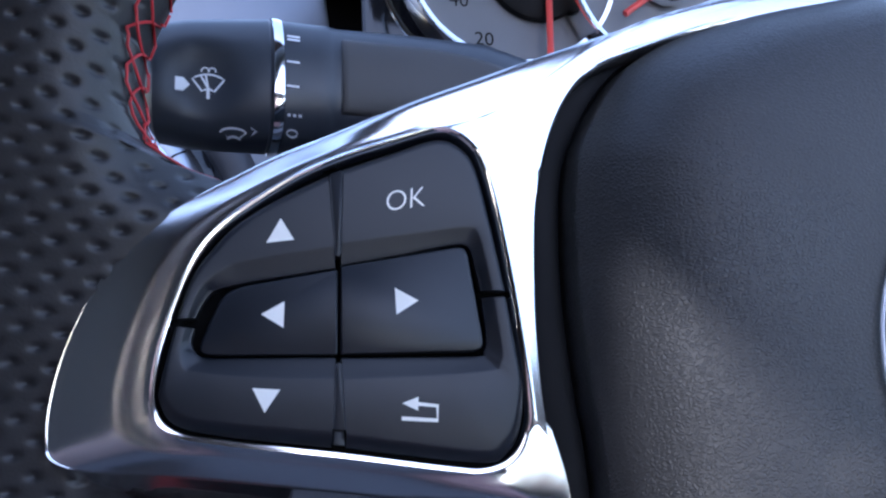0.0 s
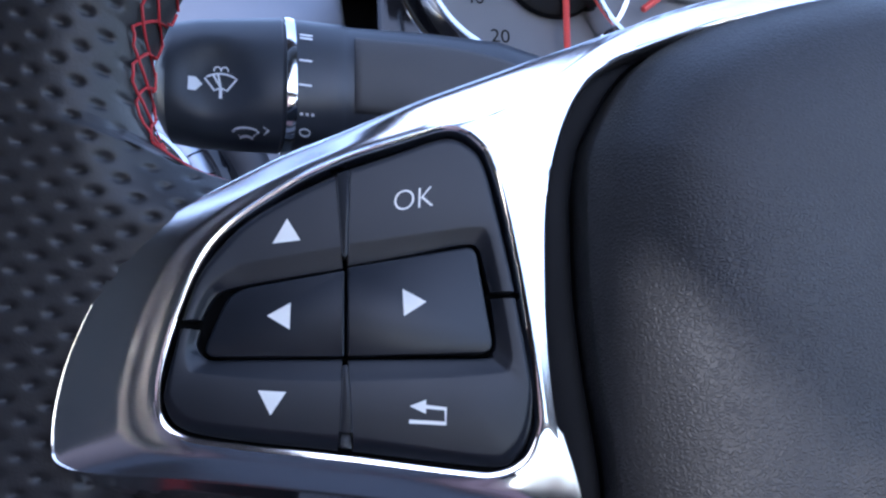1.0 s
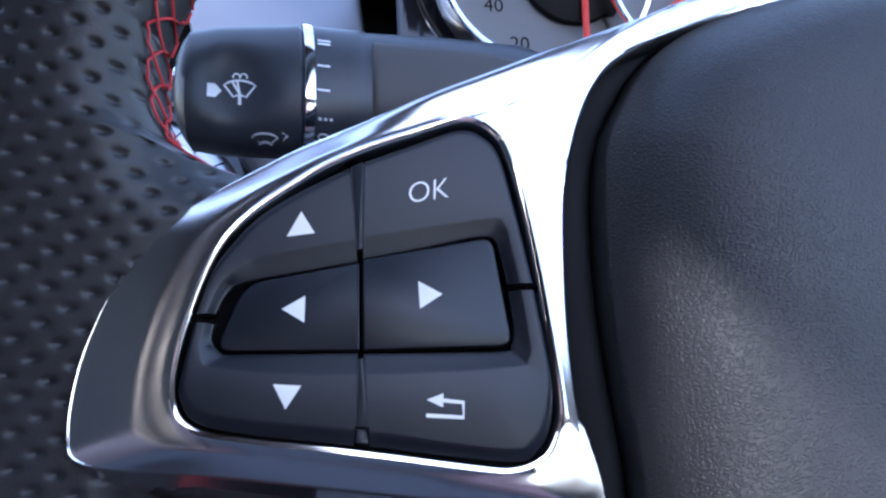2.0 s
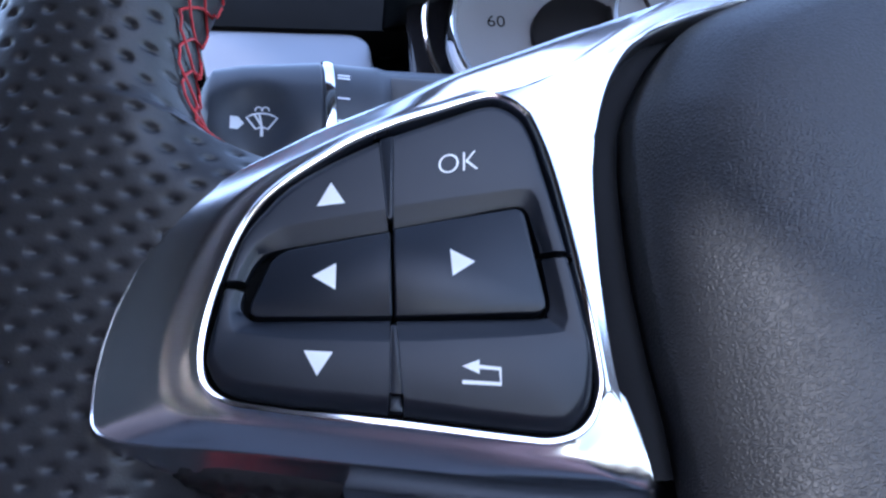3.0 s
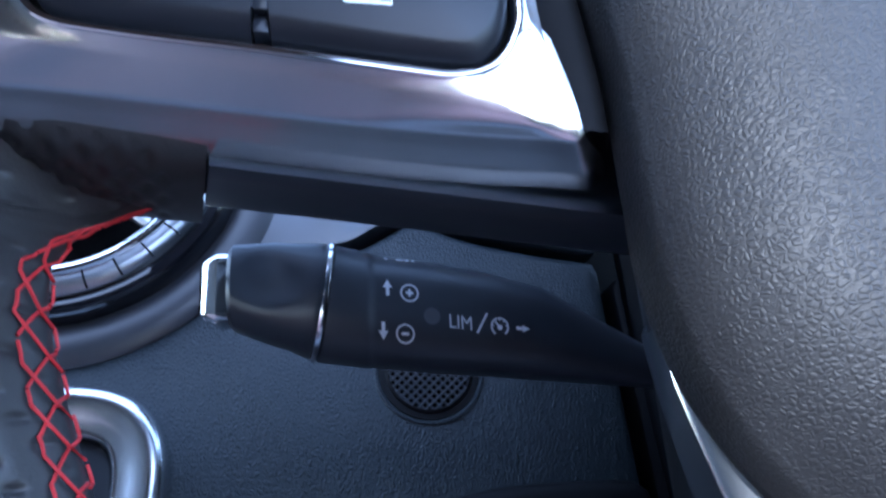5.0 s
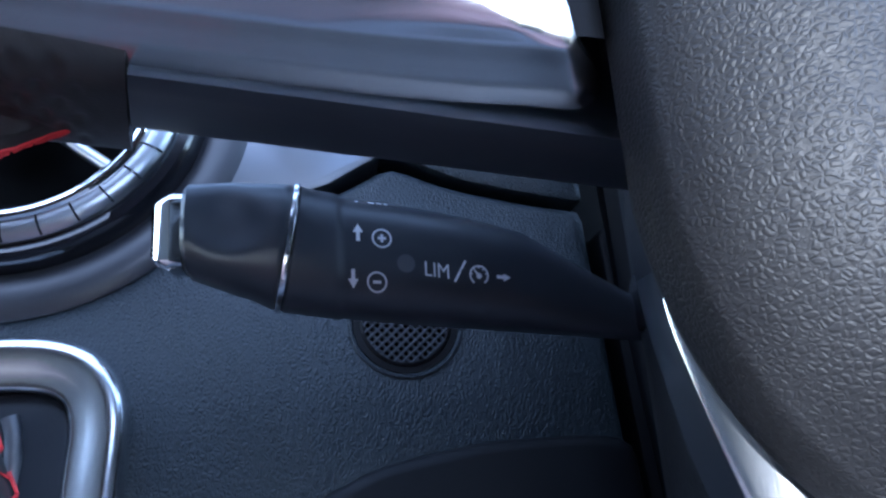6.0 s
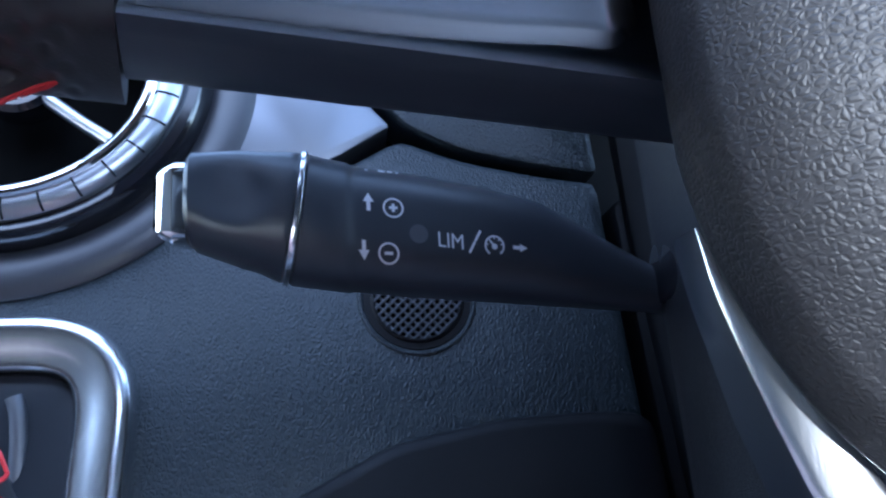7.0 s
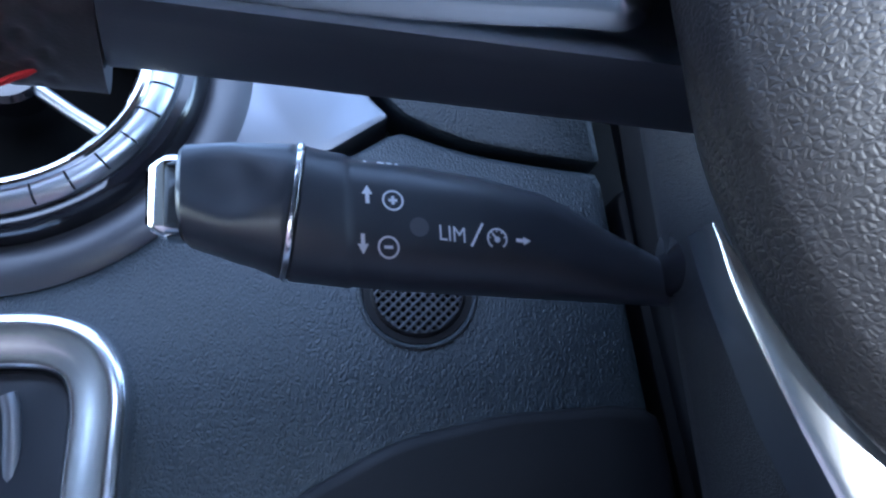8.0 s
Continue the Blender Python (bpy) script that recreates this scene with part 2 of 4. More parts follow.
# Opening for the keys, and the edge of the silver spoke trim with its depth, point by point round both.
opening = matched([(0.0, 1.72), (0.9, 2.06), (1.7, 2.33), (2.05, 2.27), (2.25, 2.12), (2.32, 2.04), (2.38, 1.95), (2.55, 1.45), (2.73, 0.68), (2.93, -0.51),
                   (3.14, -2.22), (3.11, -2.75), (2.87, -3.19), (2.42, -3.36), (1.81, -3.31), (0.0, -3.03), (-1.71, -2.80), (-2.56, -2.59), (-2.80, -2.05), (-2.61, -0.97),
                   (-2.06, 0.30), (-0.92, 1.23)])
trim_edge = matched([(0.0, 2.35, 0.22), (2.02, 3.26, 0.2), (7.3, 5.38, 0.2), (11.0, 6.25, 0.2), (11.0, 5.66, 0.12), (7.4, 4.80, 0.1), (5.5, 4.16, 0.1), (4.27, 3.28, 0.1),
                     (3.58, 1.6, 0.1), (3.42, -0.5, 0.19), (3.51, -2.4, 0.32), (3.73, -3.45, 0.44), (3.98, -4.10, 0.56), (3.35, -4.07, 0.60), (1.86, -3.92, 0.66), (-0.3, -3.63, 0.72),
                     (-2.43, -3.34, 0.72), (-4.12, -3.14, 0.64), (-4.44, -2.6, 0.6), (-4.16, -1.15, 0.45), (-3.27, 0.45, 0.34), (-1.4, 1.68, 0.26)])
edge2, edge_y = trim_edge[:, :2], trim_edge[:, 2]
lip = inset(opening, -0.11)


def sunk(c):
    """How far the trim lies behind the key faces: nothing at the top, more towards the bottom."""
    return 0.26 * np.clip((1.6 - c[:, 1]) / 4.4, 0, 1)


lip_y = sunk(lip)
low = smooth_step(-edge2[:, 1], 2.5, 3.35) * smooth_step(np.arange(len(edge2)), 132, 150)
west = smooth_step(-edge2[:, 0], 1.0, 2.4) * (1 - low)
north = smooth_step(edge2[:, 0], -0.5, 1.5) * smooth_step(edge2[:, 1], 1.2, 2.2)
corner = smooth_step(-edge2[:, 0], 1.8, 3.9)
right = smooth_step(edge2[:, 0], 0.8, 3.2)


def arm(x):
    """The middle line of the arm that the trim sends along the top of the hub."""
    return np.interp(x, [2.0, 3.4, 4.3, 5.5, 7.3, 11.0], [2.6, 3.15, 3.85, 4.5, 5.1, 5.95])


def between(s, rest, below, left, above):
    """The trim's face between the keys and its edge: how far it has fallen there, on each of its sides."""
    below = below * (1 - (1 - s) ** 0.5 * 0.85 * right)
    fall = rest + (below + (left - below) * corner - rest) * low + (left - rest) * west + (above - rest) * north
    p = lip + (edge2 - lip) * s
    along = arm(p[:, 0]) + (lip[:, 1] - arm(lip[:, 0])) * (1 - s) ** 2 + (edge2[:, 1] - arm(edge2[:, 0])) * s * s
    p[:, 1] += (along - p[:, 1]) * smooth_step(edge2[:, 0], 3.4, 5.0)
    return flat(p, lip_y + (edge_y - lip_y) * fall)


def skirt(out, back, out_low, back_low):
    """A ring beyond the face: the trim's thin edge, which along the bottom turns over a fold into a rounded underside."""
    c = inset(edge2, -(out + (out_low - out) * low))
    c[:, 0] += 0.45 * back_low * low * smooth_step(edge2[:, 0], 3.0, 3.9)
    return flat(c, edge_y + back + (back_low - back) * low)


rings = [flat(lip, lip_y - 0.02), between(0.08, 0.0, 0.05, 0.05, 0.05), between(0.22, 0.06, 0.17, 0.05, 0.05), between(0.32, 0.15, 0.26, 0.06, 0.05), between(0.38, 0.24, 0.32, 0.12, 0.05),
         between(0.65, 0.56, 0.60, 0.50, 0.06), between(0.85, 0.82, 0.825, 0.79, 0.10), between(0.94, 0.93, 0.93, 0.93, 0.28), skirt(-0.025, -0.01, 0.0, 0.0), skirt(-0.01, 0.0, 0.02, 0.03), skirt(0.02, 0.04, 0.045, 0.085),
         skirt(0.05, 0.14, 0.08, 0.17), skirt(0.07, 0.22, 0.14, 0.30), skirt(0.07, 0.30, 0.22, 0.46), skirt(0.07, 0.40, 0.31, 0.64), skirt(0.07, 0.5, 0.35, 0.80)]
part("spoke_trim", loft(rings), M_SATIN, wheel, "satin silver metal spoke trim")
# Chrome bead added along the left edge to draw the bright glint there.
sharp = [i for i in range(len(edge2)) if edge2[i, 0] < -3.0 and -3.25 < edge2[i, 1] < -0.6]
part("trim_edge", tube(flat(edge2, edge_y - 0.005)[sharp], 0.016 * np.minimum(1, np.minimum(np.arange(len(sharp)) + 2, len(sharp) + 1 - np.arange(len(sharp))) / 14.0), 8), M_CHROME, wheel, "thin chrome bead standing for the glint on the trim's edge")
rings = [flat(inset(opening, d), y + sunk(opening) * f) for d, y, f in ((0.04, 0.40, 1.0), (0.0, 0.0, 0.92), (-0.018, -0.03, 0.94), (-0.05, -0.045, 0.97), (-0.088, -0.06, 1.02), (-0.112, -0.035, 1.0), (-0.12, 0.05, 1.0))]
part("bezel", loft(rings), M_CHROME, wheel, "bright polished edge round the keys")
part("key_well", loft([flat(inset(opening, -0.03), 0.36), flat(inset(opening, 0.3), 0.42)], last=True), M_NEAR_BLACK, wheel, "dark well behind the keys")


def outer_key(name, outer, inner, label):
    """A key beside the middle pair: a flat top that falls away in a trough along its inner curve."""
    a, b = spline(outer, 48, closed=False), spline(inner, 48, closed=False)
    d = b - a
    length = np.linalg.norm(d, axis=1, keepdims=True)
    u, f = d / length, np.minimum(1, length / 0.75)
    rows, bend = [], 0.17 * smooth_step(-a[:, 1], 1.9, 2.8)
    for from_outer, dist, y in ((1, 0.0, 0.5), (1, 0.0, 0.06 + bend), (1, 0.03 * f, 0.02 + 0.9 * bend), (1, (0.09 + 0.55 * bend[:, None]) * f, 0.12 * bend), (1, (0.13 + 0.75 * bend[:, None]) * f, 0.0), (0, 0.37 * f, 0.0), (0, 0.335 * f, 0.006),
                                (0, 0.295 * f, 0.018), (0, 0.08 * f, 0.085), (0, 0.04, 0.093), (0, 0.0, 0.11), (0, 0.0, 0.34)):
        rows.append(flat(a + u * dist if from_outer else b - u * dist, y))
    bm = loft(rows, closed=False)
    for i in (0, -1):
        bm.faces.new([bm.verts.new(r[i]) for r in rows])
    bmesh.ops.remove_doubles(bm, verts=bm.verts, dist=0.0005)
    return part(name, bm, M_KEY, wheel, label)


key_up = outer_key("key", [(-2.51, -0.92), (-2.30, -0.25), (-1.97, 0.26), (-1.55, 0.70), (-0.90, 1.12), (-0.17, 1.50)],
                   [(-2.24, -0.90), (-2.08, -0.58), (-1.84, -0.41), (-1.0, -0.24), (-0.04, -0.07)], "matt black key with a white up arrow")
key_ok = outer_key("key", [(0.09, 1.62), (0.9, 1.93), (1.72, 2.22), (2.17, 2.06), (2.40, 1.68), (2.62, 0.68), (2.83, -0.45)],
                   [(0.05, -0.02), (1.0, 0.16), (2.0, 0.36), (2.24, 0.30), (2.32, 0.05), (2.42, -0.45)], "matt black key lettered OK")
key_down = outer_key("key", [(-2.53, -1.05), (-2.71, -1.90), (-2.72, -2.20), (-2.47, -2.56), (-1.7, -2.75), (-0.10, -2.965)],
                     [(-2.25, -1.07), (-2.29, -1.32), (-2.12, -1.52), (-1.7, -1.54), (-0.04, -1.55)], "matt black key with a white down arrow")
key_back = outer_key("key", [(2.84, -0.57), (2.98, -1.47), (3.07, -2.22), (3.03, -2.76), (2.80, -3.13), (2.33, -3.285), (0.14, -2.985)],
                     [(2.43, -0.57), (2.49, -1.25), (2.42, -1.48), (2.2, -1.56), (0.06, -1.56)], "matt black key with a white return arrow")
key_left = part("key", slab(rounded([(-1.80, -0.455), (-0.012, -0.11), (-0.012, -1.505), (-2.215, -1.495)], [0.32, 0.03, 0.03, 0.26]), -0.005, 0.36, 0.04),
                M_KEY, wheel, "matt black key with a white left arrow")
key_right = part("key", slab(rounded([(0.032, -0.065), (2.17, 0.32), (2.43, -1.47), (0.032, -1.505)], [0.03, 0.2, 0.22, 0.03]), -0.005, 0.36, 0.04),
                 M_KEY, wheel, "matt black key with a white right arrow")
part("divider", slab(rounded([(-0.135, 1.52), (-0.035, 0.10), (0.03, 0.12), (0.062, 1.60)], 0.02), 0.006, 0.25, 0.012), M_KEY, wheel)
part("divider", slab(rounded([(-0.022, -1.64), (0.042, -1.64), (0.105, -2.70), (-0.068, -2.68)], 0.02), 0.006, 0.25, 0.012), M_KEY, wheel)
part("divider", slab(rounded([(-0.07, -2.66), (0.108, -2.68), (0.12, -2.95), (-0.08, -2.92)], 0.02), 0.12, 0.4, 0.02), M_KEY, wheel)
# Beads in a lighter plastic stand for the glints on the divider edges.
for ends in (((-0.142, 1.48), (-0.045, 0.12)), ((0.066, 1.56), (0.038, 0.14)), ((-0.074, -2.67), (-0.028, -1.66)), ((0.111, -2.69), (0.048, -1.66))):
    part("divider_glint", tube([(x, 0.0, z) for x, z in ends], 0.008, 6), M_STALK, wheel)


def key_face(x, z):
    return 0.0


def raised_face(x, z):
    return -0.005


part("up_arrow", mark([[(-0.94, 0.735), (-1.165, 0.315), (-0.72, 0.375)]], key_face, 0.004), M_WHITE, key_up, "white printed arrow")
part("left_arrow", mark([[(-1.225, -0.855), (-0.86, -0.645), (-0.87, -1.075)]], raised_face, 0.004), M_WHITE, key_left, "white printed arrow")
part("right_arrow", mark([[(0.93, -0.415), (1.325, -0.63), (0.95, -0.865)]], raised_face, 0.004), M_WHITE, key_right, "white printed arrow")
part("down_arrow", mark([[(-1.335, -2.015), (-0.905, -2.045), (-1.14, -2.40)]], key_face, 0.004), M_WHITE, key_down, "white printed arrow")
part("return_arrow", mark([[(1.02, -2.30), (1.29, -2.205), (1.28, -2.425)], ("line", [(1.27, -2.315), (1.60, -2.355), (1.595, -2.585), (1.01, -2.54)], 0.062, False)],
                          key_face, 0.004), M_WHITE, key_back, "white printed return arrow")
part("ok_letters", lettering("OK", 0.52, lambda u, v: Vector((0.775 + u * 0.93 + 0.05 * v, -0.004, 0.885 + v + 0.155 * u)), -0.007), M_WHITE, key_ok, "white letters OK")

# Padded cover over the hub, with the dark joint round it.
left = [(12.0, 5.98), (9.35, 5.52), (7.14, 4.85), (5.45, 3.95), (4.46, 2.55), (4.17, 1.5), (4.10, -0.29), (4.20, -1.9), (4.37, -3.4), (4.42, -4.9), (4.50, -6.2),
        (4.96, -7.6), (5.85, -8.8), (7.5, -10.1), (9.6, -10.9), (12.0, -11.2)]
cover = spline(left + [(2 * HUB_X - x, z) for x, z in left[-2:0:-1]], 260)
rings = [flat(inset(cover, 2.2), 3.2), flat(inset(cover, 1.3), 1.9), flat(inset(cover, 0.45), 1.2), flat(inset(cover, 0.08), 0.95), flat(cover, 0.75), flat(inset(cover, 0.02), 0.55), flat(inset(cover, 0.05), 0.28),
         flat(inset(cover, 0.08), 0.10), flat(inset(cover, 0.11), 0.03), flat(inset(cover, 0.16), -0.03)]


def dome(d):
    return -0.03 - 1.72 * (1 - math.exp(-(d - 0.16)))


rings += [flat(inset(cover, d), dome(d)) for d in (0.24, 0.34, 0.48, 0.66, 0.9, 1.2)]
middle, shoulder = np.array([HUB_X, -2.6]), inset(cover, 1.2)
rings += [flat(middle + (shoulder - middle) * (1 - (d - 1.2) / 6.5), dome(d)) for d in (1.5, 1.9, 2.4, 3.0, 3.8)]
rings.append(np.array([(HUB_X, -1.82, -2.4)]) + (rings[-1] - np.array([(HUB_X, -1.82, -2.4)])) * 0.4)
part("hub_cover", loft(rings, last=True), M_BAG, wheel, "grained black airbag cover")
upper = np.roll(cover, -int(np.argmin(cover[:, 1])), 0)
keep = np.flatnonzero(upper[:, 1] > -4.1)
part("joint_strip", loft([flat(inset(upper, d)[keep], y) for d, y in ((-0.62, 1.6), (-0.62, 0.66), (-0.3, 0.55), (-0.06, 0.62), (0.1, 1.2))], closed=False),
     M_DARK, wheel, "black joint round the cover")
ring = np.array([(12 + 3.5 * math.cos(a), -1.80, -1.9 + 3.5 * math.sin(a)) for a in np.linspace(0, 2 * math.pi, 72, endpoint=False)])
emblem = part("emblem", tube(ring, 0.035, 8, closed=True), M_GREYPRINT, wheel, "thin plain grey ring emblem")
for a in np.radians([90, 210, 330]):
    part("arm", tube([(12, -1.84, -1.9), (12 + 3.5 * math.cos(a), -1.80, -1.9 + 3.5 * math.sin(a))], 0.035, 8), M_GREYPRINT, emblem)


# Rim: a thick leather tube that swells where the spoke meets it, with rows of pressed dimples.
def rim_depth(z):
    return 1.6 - 0.19 * np.clip(z, -9, 6)


def rim_inner(z):
    return np.interp(z, [-10.5, -9.0, -7.93, -7.1, -6.13, -5.4, -5.05, -4.87, -4.77, -4.70, 2.33, 2.4, 2.47, 2.64, 3.0, 3.36, 4.33, 6.0], [1.45, 1.52, 1.66, 1.74, 1.83, 2.0, 2.3, 2.6, 3.2, 4.5, 4.5, 3.25, 2.65, 2.15, 1.9, 1.75, 1.52, 1.6])


def set_back(y, z, inward):
    """Above and below the spoke the leather falls away towards the dashboard."""
    over = smooth_step(z, 0.6, 2.4) * smooth_step(inward, 1.1, 3.8)
    under = smooth_step(-z, 2.9, 4.5) * smooth_step(inward, 1.1, 2.9)
    return y + over * np.maximum(0, 1.7 - y) + under * np.maximum(0, 3.1 - y)


RIM_R = 17.6
dense = np.linspace(radians(180 - 31), radians(180 + 40), 820)
sparse = np.linspace(radians(180 + 41), radians(180 - 32 + 360), 60)
turn = np.r_[np.linspace(0, math.pi, 240, endpoint=False), np.linspace(math.pi, 2 * math.pi, 40, endpoint=False)]
c, s = np.cos(turn), np.sin(turn)
rings = []
for a in np.r_[dense, sparse]:
    z0 = HUB_Z + RIM_R * math.sin(a)
    near = math.cos(a) < 0
    out = np.where(c > 0, rim_inner(z0) if near else 1.8, 1.8) * np.sign(c) * np.abs(c) ** 0.9
    slim = 1 - 0.5 * smooth_step(rim_inner(z0), 2.3, 4.0) if near else 1.0
    deep = 1.38 * np.where(s > 0, s, s * slim)
    r, press = RIM_R - out, 0.0
    x, z = HUB_X + r * math.cos(a), HUB_Z + r * math.sin(a)
    if near and radians(148) < a < radians(221):
        # Pressed dimples on a staggered lattice that follows the rim.
        u, v = x + 0.05 * np.sin(2.1 * z), z + 0.05 * np.sin(1.3 * x)
        i, j = (0.305 * u + 0.265 * v) / 0.17605, (0.25 * u - 0.36 * v) / 0.17605
        i, j = i - np.round(i), j - np.round(j)
        du, dv = 0.36 * i + 0.265 * j, 0.25 * i - 0.305 * j
        press = 0.085 * np.exp(-(du / 0.095) ** 2 - (dv / 0.066) ** 2) * smooth_step(s, 0.12, 0.4)
    y = rim_depth(z0) - deep
    rings.append(np.stack([x, (set_back(y, z, out) if near else y) + press, z], 1))
part("rim", loft(rings, along=True), M_LEATHER, wheel, "black perforated leather rim")

# Leather-clad root of the spoke, and the black plastic shell that goes on behind the silver trim.
def spoke_section(x, front, back, top, bottom, count=64):
    c = rounded([(front, bottom + 0.35), (front, top - 0.2), (back, top - 0.3), (back, bottom + 0.15), (back - 0.9, bottom), (front + 0.45, bottom + 0.08)],
                [0.4, 0.4, 0.6, 0.5, 0.5, 0.4])
    c = even(c, count)
    return np.stack([np.full(count, x), c[:, 0], c[:, 1]], 1)


def sole(x):
    return -4.14 - 0.143 * (x + 0.7)


def raked(ring):
    """The root's end leans back towards the rim."""
    r = ring.copy()
    r[:, 0] -= 0.2 * np.maximum(0, r[:, 1] - 1.1)
    return r


rings = []
for x in np.linspace(-4.4, -0.72, 110):
    low_by = np.interp(x, [-4.4, -3.6, -3.2, -2.6, -1.8, -0.72], [-0.5, -0.2, 0.0, 0.08, 0.06, 0.04])
    q = spoke_section(x, np.interp(x, [-4.4, -3.7, -3.0, -0.72], [0.80, 0.88, 1.12, 1.2]), 3.8, min(1.75, 1.95 + 0.35 * (x + 0.6)) if x < -2 else 1.45 + 0.42 * (x + 2), sole(x) - low_by, 150)
    # The same pressed dimples on the underside.
    i, j = q[:, 0] / 0.42 + q[:, 1] / 0.62, q[:, 0] / 0.42 - q[:, 1] / 0.62
    i, j = i - np.round(i), j - np.round(j)
    dent = 0.06 * np.exp(-((i + j) / 0.42) ** 2 - ((i - j) / 0.36) ** 2) * (q[:, 2] < sole(x) + 0.25) * (q[:, 1] > 1.05)
    q[:, 2] += dent * smooth_step(-x, 0.95, 1.4)
    rings.append(raked(q))
part("spoke_leather", loft(rings, first=True, last=True), M_LEATHER, wheel, "black leather on the root of the spoke")
SHELL_BACK = 3.2
shell = []
for x in np.r_[np.linspace(-0.69, 5.0, 12), 6.2]:
    z, top = sole(x), 1.2 + 0.45 * min(x + 2, 5.2)
    c = even(rounded([(1.24, z + 0.01), (2.0, z + 0.7), (2.0, top - 0.2), (SHELL_BACK, top - 0.3), (SHELL_BACK, z + 0.2), (SHELL_BACK - 0.9, z - 0.02), (1.36, z - 0.05)], [0.03, 0.2, 0.3, 0.3, 0.35, 0.4, 0.05]), 90)
    shell.append(raked(np.stack([np.full(90, x), c[:, 0], c[:, 1]], 1)))
part("spoke_shell", loft(shell, first=True, last=True), M_STALK, wheel, "dull black plastic shell behind the spoke")


# Lower spoke's silver blade: a side wall that turns over a rounded ridge into the front.
def blade_section(z, xl, xm, wide):
    y = 2.5 + 0.30 * (max(z, -10) + 6.3)
    wall, ridge, edge = np.array([xl, y + 0.6]), np.array([xm, y]), np.array([xm + wide, y - 0.74 * wide])
    bend = min(0.12, 0.4 * wide)
    a, b = ridge + (wall - ridge) / np.linalg.norm(wall - ridge) * bend, ridge + (edge - ridge) / np.linalg.norm(edge - ridge) * bend
    turn = [(1 - s) ** 2 * a + 2 * s * (1 - s) * ridge + s * s * b for s in np.linspace(0, 1, 7)]
    row = [wall + np.array([0.3, 0.5]), wall] + turn + [b + (edge - b) * s for s in (0.3, 0.6, 0.9)] + [edge + np.array([0.03, 0.02]), edge + np.array([0.06, 0.5])]
    return [(q[0], q[1], z) for q in row]


blade = [blade_section(*r) for r in ((-6.12, 5.36, 5.38, 0.02), (-6.35, 5.35, 5.39, 0.06), (-6.7, 5.35, 5.39, 0.14), (-7.0, 5.36, 5.41, 0.21), (-7.64, 5.41, 5.50, 0.33), (-8.34, 5.47, 5.62, 0.44),
                                     (-9.0, 5.60, 5.75, 0.50), (-10.0, 5.88, 6.06, 0.57), (-11.5, 6.7, 6.9, 0.66), (-14.0, 8.0, 8.3, 0.8))]
part("lower_blade", loft([row[4:] for row in blade], closed=False), M_SATIN, wheel, "satin silver blade of the lower spoke")
# The metal side's dark reflection is painted in, not mirrored.
part("blade_side", loft([row[:5] + row[-1:] for row in blade], first=True, last=True), M_SIDE, wheel, "side of the lower spoke, darkened for its dark reflection")

# Red cross stitching along the rim's inner edge.
bm = bmesh.new()


def stitch_point(a, across):
    """A point of the seam at the angle a: across runs from 0 at the inner edge to the row of holes on the front."""
    z0 = HUB_Z + RIM_R * math.sin(a)
    w = rim_inner(z0)
    steep = abs(rim_inner(z0 + 0.03) - rim_inner(z0 - 0.03)) / 0.06
    e = across * 0.25 / (1 + 0.8 * steep)
    c = (1 - max(e, 0) / w) ** (1 / 0.9)
    lean = math.acos(c) if e >= 0 else -0.12
    r = RIM_R - w * c ** 0.9
    y = rim_depth(z0) - 1.38 * math.sin(lean)
    y = float(set_back(y, HUB_Z + r * math.sin(a), RIM_R - r))
    return np.array([HUB_X + r * math.cos(a), y - 0.03 * math.sin(lean), HUB_Z + r * math.sin(a)]) + np.array([0.03, 0, 0])


random.seed(4)
angles = np.linspace(radians(180 - 30), radians(180 + 38), 1400)
edge = np.array([stitch_point(a, 0.3) for a in angles])
run = np.r_[0, np.cumsum(np.linalg.norm(np.diff(edge, axis=0), axis=1))]
step = 0.62


def seam(k, f, across):
    return stitch_point(float(np.interp((k + f) * step, run, angles)), across)


def strand(a, b, lift, radius=0.026):
    points = [seam(k, a[0] + (b[0] - a[0]) * s, a[1] + (b[1] - a[1]) * s) + np.array([0.6, -0.8, 0]) * lift * 4 * s * (1 - s) for s in np.linspace(0, 1, 6)]
    tube(points, radius, 6, bm=bm)


for k in range(int(run[-1] / step) - 2):
    if rim_inner(HUB_Z + RIM_R * math.sin(float(np.interp(k * step, run, angles)))) > 4.2:
        continue
    j = [random.uniform(-0.08, 0.08) for i in range(4)]
    strand((0.0 + j[0], 1.0), (1.15 + j[1], -0.05), 0.04)
    strand((0.55 + j[2], 1.0), (-0.30 + j[3], 0.0), 0.02)
    strand((-0.45 + j[2], 1.0), (j[0], 1.0), 0.02)
    strand((0.15 + j[1], -0.05), (0.70 + j[3], 0.0), 0.02)
tagged(part("stitching", bm, M_RED, wheel, "red cross stitching"), kind="stuff")


